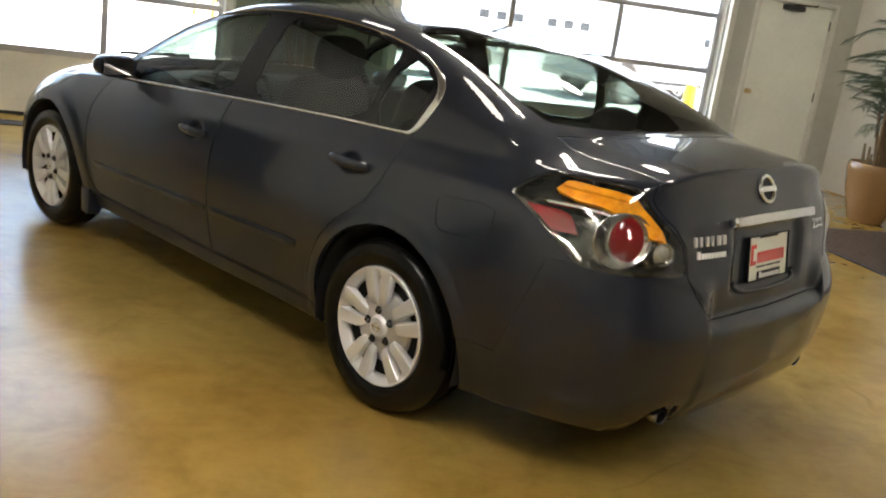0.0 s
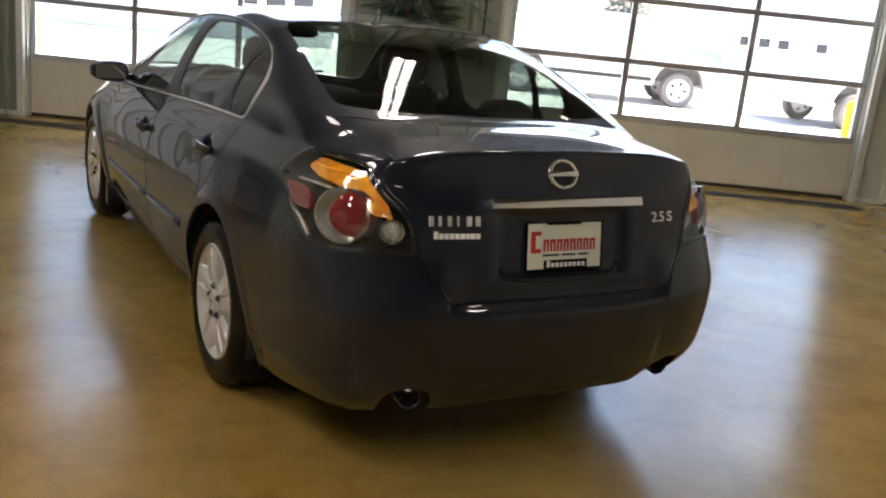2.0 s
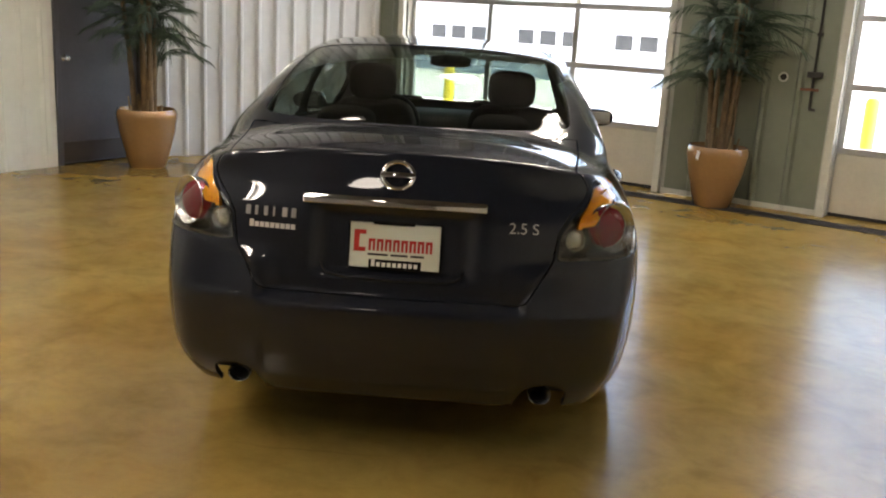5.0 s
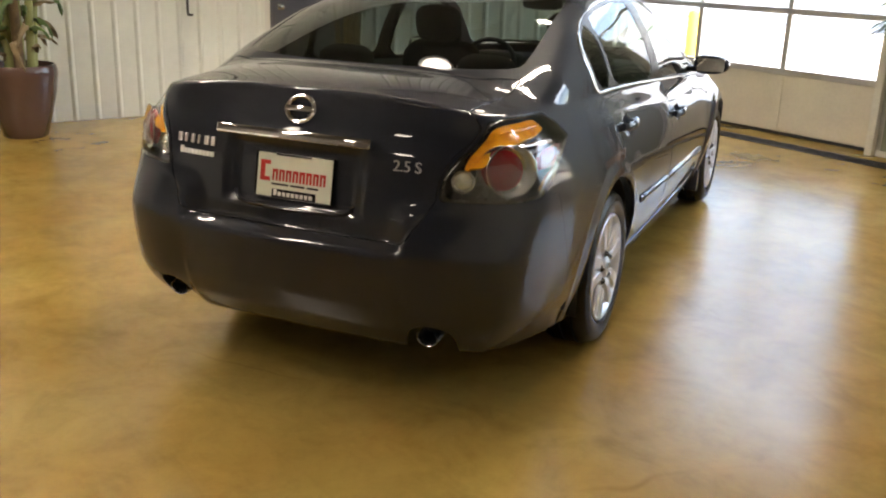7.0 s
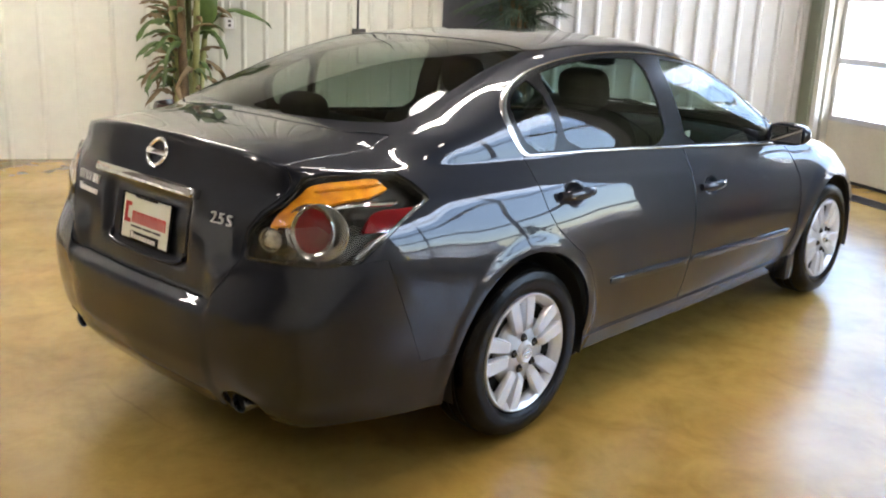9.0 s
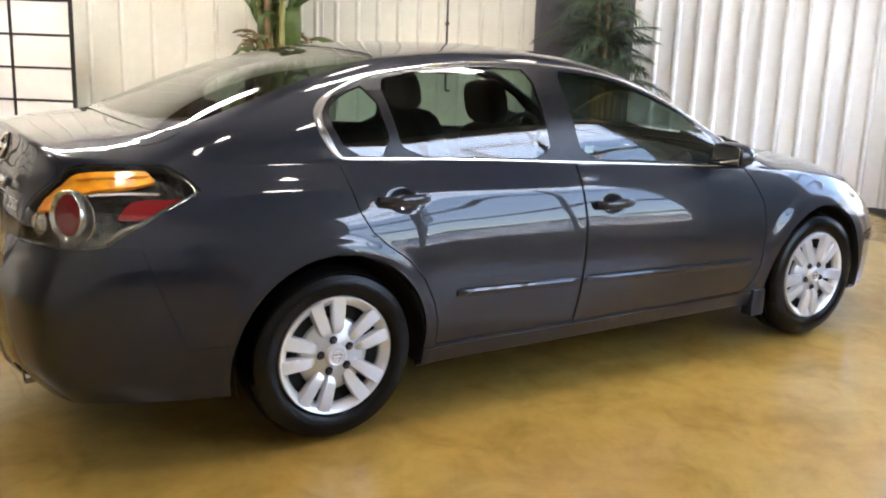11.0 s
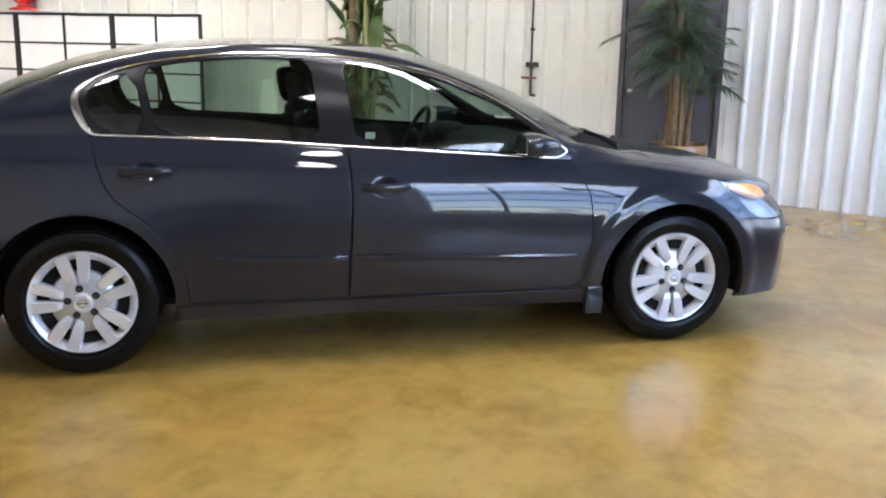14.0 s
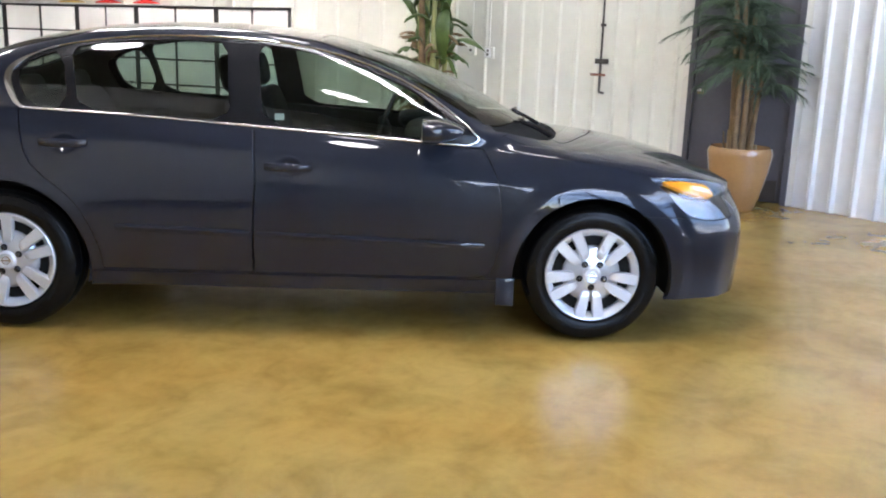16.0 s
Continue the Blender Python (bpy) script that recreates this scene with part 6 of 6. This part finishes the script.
# ---- lamps under the ceiling ----
lamp_data = bpy.data.lights.new("high_bay", "AREA")
lamp_data.shape, lamp_data.size, lamp_data.energy, lamp_data.color = 'DISK', 0.46, 1.8, (1, 0.95, 0.84)
tube_data = bpy.data.lights.new("fluorescent", "AREA")
tube_data.shape, tube_data.size, tube_data.size_y, tube_data.energy, tube_data.color = 'RECTANGLE', 0.12, 2.7, 2.1, (1, 0.95, 0.86)

# dim light for the one added strip lamp in the west
fill_data = tube_data.copy()
fill_data.energy = 0.3
side_data = lamp_data.copy()
side_data.energy = 1.3
mid_data = lamp_data.copy()
mid_data.energy = 2.40


def high_bay():
    l = thing("high_bay_lamp", "round white high-bay lamp under the ceiling", "ceiling lamp", group="high-bay lamps")
    part("reflector", lathe([(0.08, 0.30), (0.12, 0.28), (0.20, 0.14), (0.27, 0.0), (0.262, 0.0), (0.19, 0.13), (0.10, 0.25)], 40, 'z', False), M_whitesteel, l, "", True)
    part("gear_box", lathe([(0.09, 0.28), (0.09, 0.42), (0.06, 0.44)], 28), M_alu, l, "", True)
    part("hanger", tube([(0, 0, 0.43), (0, 0, 0.60)], 0.01), M_iron, l)
    return l


def strip_lamp():
    l = thing("strip_lamp", "long white fluorescent strip lamp under the ceiling, one of them added fill", "ceiling lamp", group="strip lamps")
    part("tray", boxes(((-0.17, -1.42, 0.03), (0.17, 1.42, 0.06)), ((-0.05, -1.42, 0.06), (0.05, 1.42, 0.11)), bevel=0.004), M_whitesteel, l)
    for x in (-0.10, 0.10):
        part("tube", tube([(x, -1.38, 0.012), (x, 1.38, 0.012)], 0.016), M_lampglow, l, "fluorescent tube")
    for y in (-0.9, 0.9):
        part("hanger", tube([(0, y, 0.11), (0, y, 0.60)], 0.006), M_iron, l)
    return l


LAMP_Z = H - 0.60
first = None
for x, y, power in ((2.40, 3.15, 3), (1.7, 0.2, 2), (-1.65, 2.9, 1), (-1.5, 0.5, 1), (2.0, -5.8, 1), (-0.5, -6.4, 1)):
    m = pose(x, y, LAMP_Z)
    first = copy_thing(first, m) if first else high_bay()
    first.matrix_world = m
    o = new("high_bay_light", (side_data, mid_data, lamp_data)[power - 1])
    o.location = (x, y, LAMP_Z + 0.02)
first = None
# the strip at (-2.9, -2.6) is added to brighten the west wall and floor
for x, y in ((0.05, 2.0), (-2.9, -2.6), (-0.4, -4.8)):
    m = pose(x, y, LAMP_Z)
    first = copy_thing(first, m) if first else strip_lamp()
    first.matrix_world = m
    for dx in (-0.085, 0.085):
        o = new("strip_light", fill_data if x < -2 else tube_data)
        o.location = (x + dx, y, LAMP_Z - 0.012)

# area lamps added at the upper panes of the two glazed doors, for skylight
for (a, b, top), power in ((DOOR_B, 4.5), (DOOR_C, 2.6)):
    d = bpy.data.lights.new("door_daylight_fill", "AREA")
    d.shape, d.size, d.size_y, d.energy, d.color = 'RECTANGLE', b - a - 0.2, 0.6, power, (0.78, 0.89, 1.0)
    o = new("door_daylight_fill", d)
    o.matrix_world = pose((a + b) / 2, NY + 0.05, 2.95, 68, 0, 180)

# ---- outside ----
ground = tagged(part("ground", boxes(((-250, NY + T, OUT_Z - 0.3), (250, 400, OUT_Z))), M_asphalt), "sunlit pale concrete yard outside", "ground", kind="structure")
south = tagged(part("ground", boxes(((-250, -400, OUT_Z - 0.3), (250, SY - T, OUT_Z))), M_asphalt), "pale concrete yard behind the building", "ground", kind="structure")
for x0, x1 in ((-250, WX - T), (EX + T, 250)):
    tagged(part("ground", boxes(((x0, SY - T, OUT_Z - 0.3), (x1, NY + T, OUT_Z))), M_asphalt), "pale concrete beside the building", "ground", kind="structure")


# tyre rubber lightened to grey for the washed-out glare outside
M_hazed_tyre = shade("hazed_tyre_rubber", (0.19, 0.165, 0.145), 0.8, 0, 0.2, 12)


def sloped(lower, upper):
    """A box between two four-cornered ends."""
    bm = bmesh.new()
    v = [bm.verts.new(p) for p in (*lower, *upper)]
    for f in ((3, 2, 1, 0), (4, 5, 6, 7), (0, 1, 5, 4), (1, 2, 6, 5), (2, 3, 7, 6), (3, 0, 4, 7)):
        bm.faces.new([v[i] for i in f])
    bmesh.ops.recalc_face_normals(bm, faces=bm.faces)
    return bm


def truck(paint, label):
    """A pickup seen from its side: lower body with arches, cab with windows, bed, bumpers, wheels. Its nose looks along x."""
    t = thing("pickup_truck", label, "truck")
    prof = [(-2.6, 0.56), (-2.6, 1.25), (-0.38, 1.27), (1.40, 1.22), (2.45, 1.10), (2.62, 0.95), (2.62, 0.50)]
    low = []
    for xc in (1.75, -1.65):
        low += [(xc + 0.54 * math.cos(a), 0.42 + 0.54 * math.sin(a)) for a in [math.pi * i / 14 for i in range(15)]]
    bm = bmesh.new()
    pts = prof + low
    a = [bm.verts.new((x, -0.95, z)) for x, z in pts]
    b = [bm.verts.new((x, 0.95, z)) for x, z in pts]
    bm.faces.new(a)
    bm.faces.new(b[::-1])
    for i in range(len(pts)):
        k = (i + 1) % len(pts)
        bm.faces.new((a[i], b[i], b[k], a[k]))
    part("body", bm, paint, t)
    # the cab leans in towards its roof
    slab = lambda x0, x1, u0, u1, z0, z1, y0, y1, w0, w1: sloped(((x0, y0, z0), (x1, y0, z0), (x1, w0, z0), (x0, w0, z0)), ((u0, y1, z1), (u1, y1, z1), (u1, w1, z1), (u0, w1, z1)))
    part("cab", slab(-0.36, 1.42, -0.28, 0.92, 1.22, 1.84, -0.93, -0.80, 0.93, 0.80), paint, t)
    for q in (-1, 1):
        part("side_window", slab(-0.18, 0.34, -0.16, 0.34, 1.32, 1.74, q * 0.80, q * 0.72, q * 0.918, q * 0.830), M_truckglass, t)
        part("side_window", slab(0.44, 1.16, 0.44, 0.86, 1.32, 1.74, q * 0.80, q * 0.72, q * 0.918, q * 0.830), M_truckglass, t)
        part("sill_strip", boxes(((-1.05, q * 0.955 - 0.012, 0.50), (1.15, q * 0.955 + 0.012, 0.58)), bevel=0.004), M_iron, t)
    for x in (1.75, -1.65):
        part("wheel_well", boxes(((x - 0.56, -0.66, 0.50), (x + 0.56, 0.66, 1.0))), M_hazed_tyre, t)
    part("bumper", boxes(((2.58, -0.93, 0.42), (2.72, 0.93, 0.60)), bevel=0.03), M_alu, t)
    part("bumper", boxes(((-2.72, -0.93, 0.42), (-2.58, 0.93, 0.60)), bevel=0.03), M_alu, t)
    for y in (-0.7, 0.7):
        part("headlight", boxes(((2.60, y - 0.14, 0.72), (2.64, y + 0.14, 0.88)), bevel=0.01), M_whitesteel, t)
    for y in (-0.84, 0.84):
        part("tail_light", boxes(((-2.63, y - 0.09, 0.68), (-2.59, y + 0.09, 0.98)), bevel=0.01), M_redgloss, t)
    for x in (1.75, -1.65):
        for y in (-0.86, 0.86):
            w = part("wheel", lathe([(0.25, -0.11), (0.34, -0.11), (0.37, -0.07), (0.37, 0.07), (0.34, 0.11), (0.25, 0.11)], 32, 'y', False), M_hazed_tyre, t, "grey tyre, paled for the yard's glare", True)
            w.matrix_basis = pose(x, y, 0.36)
            part("rim", lathe([(0.255, 0.112), (0.22, 0.085), (0.07, 0.10), (0.002, 0.12)], 24, 'y', False), M_alu, w)
            part("rim", lathe([(0.255, -0.112), (0.22, -0.085), (0.07, -0.10), (0.002, -0.12)], 24, 'y', False), M_alu, w)
            for k in range(5):
                a = 2 * math.pi * k / 5
                for q in (-0.098, 0.098):
                    part("rim_hole", boxes(((-0.035, -0.008, -0.025), (0.035, 0.008, 0.025)), bevel=0.006), M_rubber, w).matrix_basis = pose(0.15 * math.cos(a), q, 0.15 * math.sin(a), 0, -math.degrees(a), 0)
    return t


M_trucktan = shade("pale_tan_car_paint", (0.74, 0.69, 0.62), 0.3, 0, 0.06, 3, coat=0.6)
M_trucksilver = shade("silver_car_paint", (0.66, 0.66, 0.66), 0.3, 0, 0.06, 3, coat=0.6)
M_truckgrey = shade("grey_car_paint", (0.34, 0.35, 0.38), 0.3, 0, 0.06, 3, coat=0.6)
t1 = truck(M_trucktan, "pale tan pickup truck parked in the yard")
t1.matrix_world = pose(3.15, 17.3, OUT_Z)
t2 = truck(M_trucksilver, "silver pickup truck parked in the yard, its windows paled for glare")
t2.matrix_world = pose(9.6, 16.5, OUT_Z, 0, 0, 196)
t3 = truck(M_truckgrey, "grey pickup truck parked further off in the yard")
t3.matrix_world = pose(16.5, 18.5, OUT_Z, 0, 0, 170)

for x, y in ((-5.18, 8.0), (0.45, 8.0), (4.42, 6.3), (-0.55, 31), (0.07, 31)):
    b = thing("bollard", "yellow painted steel bollard on the concrete", "bollard", pose(x, y, OUT_Z) @ Matrix.Diagonal((1, 1, 0.62 if y > 20 else 1, 1)), group="bollards")
    part("post", lathe([(0.075, 0.0), (0.075, 1.06), (0.06, 1.10), (0.02, 1.12)], 28), M_yellow, b, "", True)
    part("foot_ring", lathe([(0.11, 0.0), (0.11, 0.02), (0.08, 0.035)], 24, 'z', False), M_iron, b)


def shed(x0, x1, y, height, bays, label):
    """A long pale workshop: wall, roof edge, overhead doors each with a row of small windows."""
    s = thing("workshop", label, "building", pose(0, y, OUT_Z))
    part("wall", boxes(((x0, 0, 0), (x1, 9, height))), M_white_wall, s)
    part("roof", boxes(((x0 - 0.3, -0.3, height), (x1 + 0.3, 9.3, height + 0.25))), M_trim, s)
    w = (x1 - x0) / bays
    for i in range(bays):
        a = x0 + w * i + 0.5
        b = a + w - 1.0
        d = part("door", boxes(((a, -0.05, 0), (b, -0.002, 3.0)), bevel=0.01), M_whitesteel, s)
        for k in range(3):
            c = a + (b - a) * (k + 0.5) / 3
            part("window", boxes(((c - 0.28, -0.06, 1.05), (c + 0.28, -0.05, 1.5))), M_dark_glass, d)
    return s


shed(-24, -3.5, 24, 5.2, 6, "long white workshop with overhead doors and small windows")
shed(14, 34, 46, 4.5, 5, "pale workshop far off behind the yard")
# foliage colours are raised to carry the glare over the far yard
M_pine = shade("glare_paled_needles", (0.20, 0.23, 0.21), 0.8, 0, 0.4, 3)
M_autumn = shade("glare_paled_russet_leaves", (0.50, 0.37, 0.30), 0.8, 0, 0.4, 3)
M_bark = shade("grey_bark", (0.10, 0.08, 0.06), 0.9, 0, 0.3, 8, 0.4, 30)


def tree(seed, height, spread, mat, conifer, label):
    """Trunk, limbs and a crown of many small clumps with gaps."""
    r = random.Random(seed)
    t = thing("tree", label, "tree")
    bm = tube([(0, 0, 0), (0.05, 0, height * 0.35), (0, 0.04, height * 0.7), (0, 0, height * 0.95)], 0.16, 8, None, 0.15)
    leaves = bmesh.new()
    for i in range(110 if conifer else 60):
        u = r.uniform(0.05, 0.98) if conifer else r.uniform(0.35, 0.85)
        reach = spread * ((1 - u) * 1.0 + 0.06 if conifer else math.sqrt(max(0.05, 1 - ((u - 0.62) / 0.42) ** 2)))
        a = r.uniform(0, 6.28)
        z = height * u
        end = Vector((reach * math.cos(a), reach * math.sin(a), z + (-0.2 if conifer else 0.5) * reach * 0.5))
        tube([(0, 0, z), tuple(end)], 0.03, 5, bm, 0.3)
        for k in range(34):
            c = Vector((0, 0, z)).lerp(end, r.uniform(0.25, 1.05)) + Vector([r.gauss(0, 0.22) for _ in range(3)])
            q = [c + Vector([r.uniform(-0.16, 0.16) for _ in range(3)]) for _ in range(4)]
            leaves.faces.new([leaves.verts.new(v) for v in q])
    part("trunk", bm, M_bark, t)
    part("crown", leaves, mat, t)
    return t


tree(1, 8.5, 1.9, M_pine, True, "spruce at the edge of the yard, paled for glare").matrix_world = pose(-1.7, 48, OUT_Z)
tree(4, 7.0, 1.6, M_pine, True, "spruce at the edge of the yard, paled for glare").matrix_world = pose(0.0, 49, OUT_Z)
tree(2, 3.3, 1.35, M_autumn, False, "russet tree at the edge of the yard, paled for glare").matrix_world = pose(0.95, 46, OUT_Z)
tree(3, 8, 2.2, M_pine, True, "spruce at the edge of the yard, paled for glare").matrix_world = pose(11.0, 58, OUT_Z)

clock = thing("street_clock", "round white street clock on a dark post", "clock", pose(1.72, 26, OUT_Z))
part("post", lathe([(0.10, 0.0), (0.09, 0.12), (0.045, 0.20), (0.035, 1.50), (0.05, 1.56)], 16), M_iron, clock, "", True)
case = part("clock_case", lathe([(0.02, -0.07), (0.21, -0.07), (0.235, -0.05), (0.235, 0.05), (0.21, 0.07), (0.02, 0.07)], 32, 'y'), M_iron, clock, "dark round case", True)
case.matrix_basis = pose(0, 0, 1.78)
part("dial", lathe([(0.195, -0.071), (0.19, -0.076), (0.002, -0.077)], 32, 'y', False), M_whitesteel, case, "white dial")
part("finial", lathe([(0.05, 1.99), (0.03, 2.06), (0.045, 2.10), (0.01, 2.17)], 14), M_iron, clock, "", True)
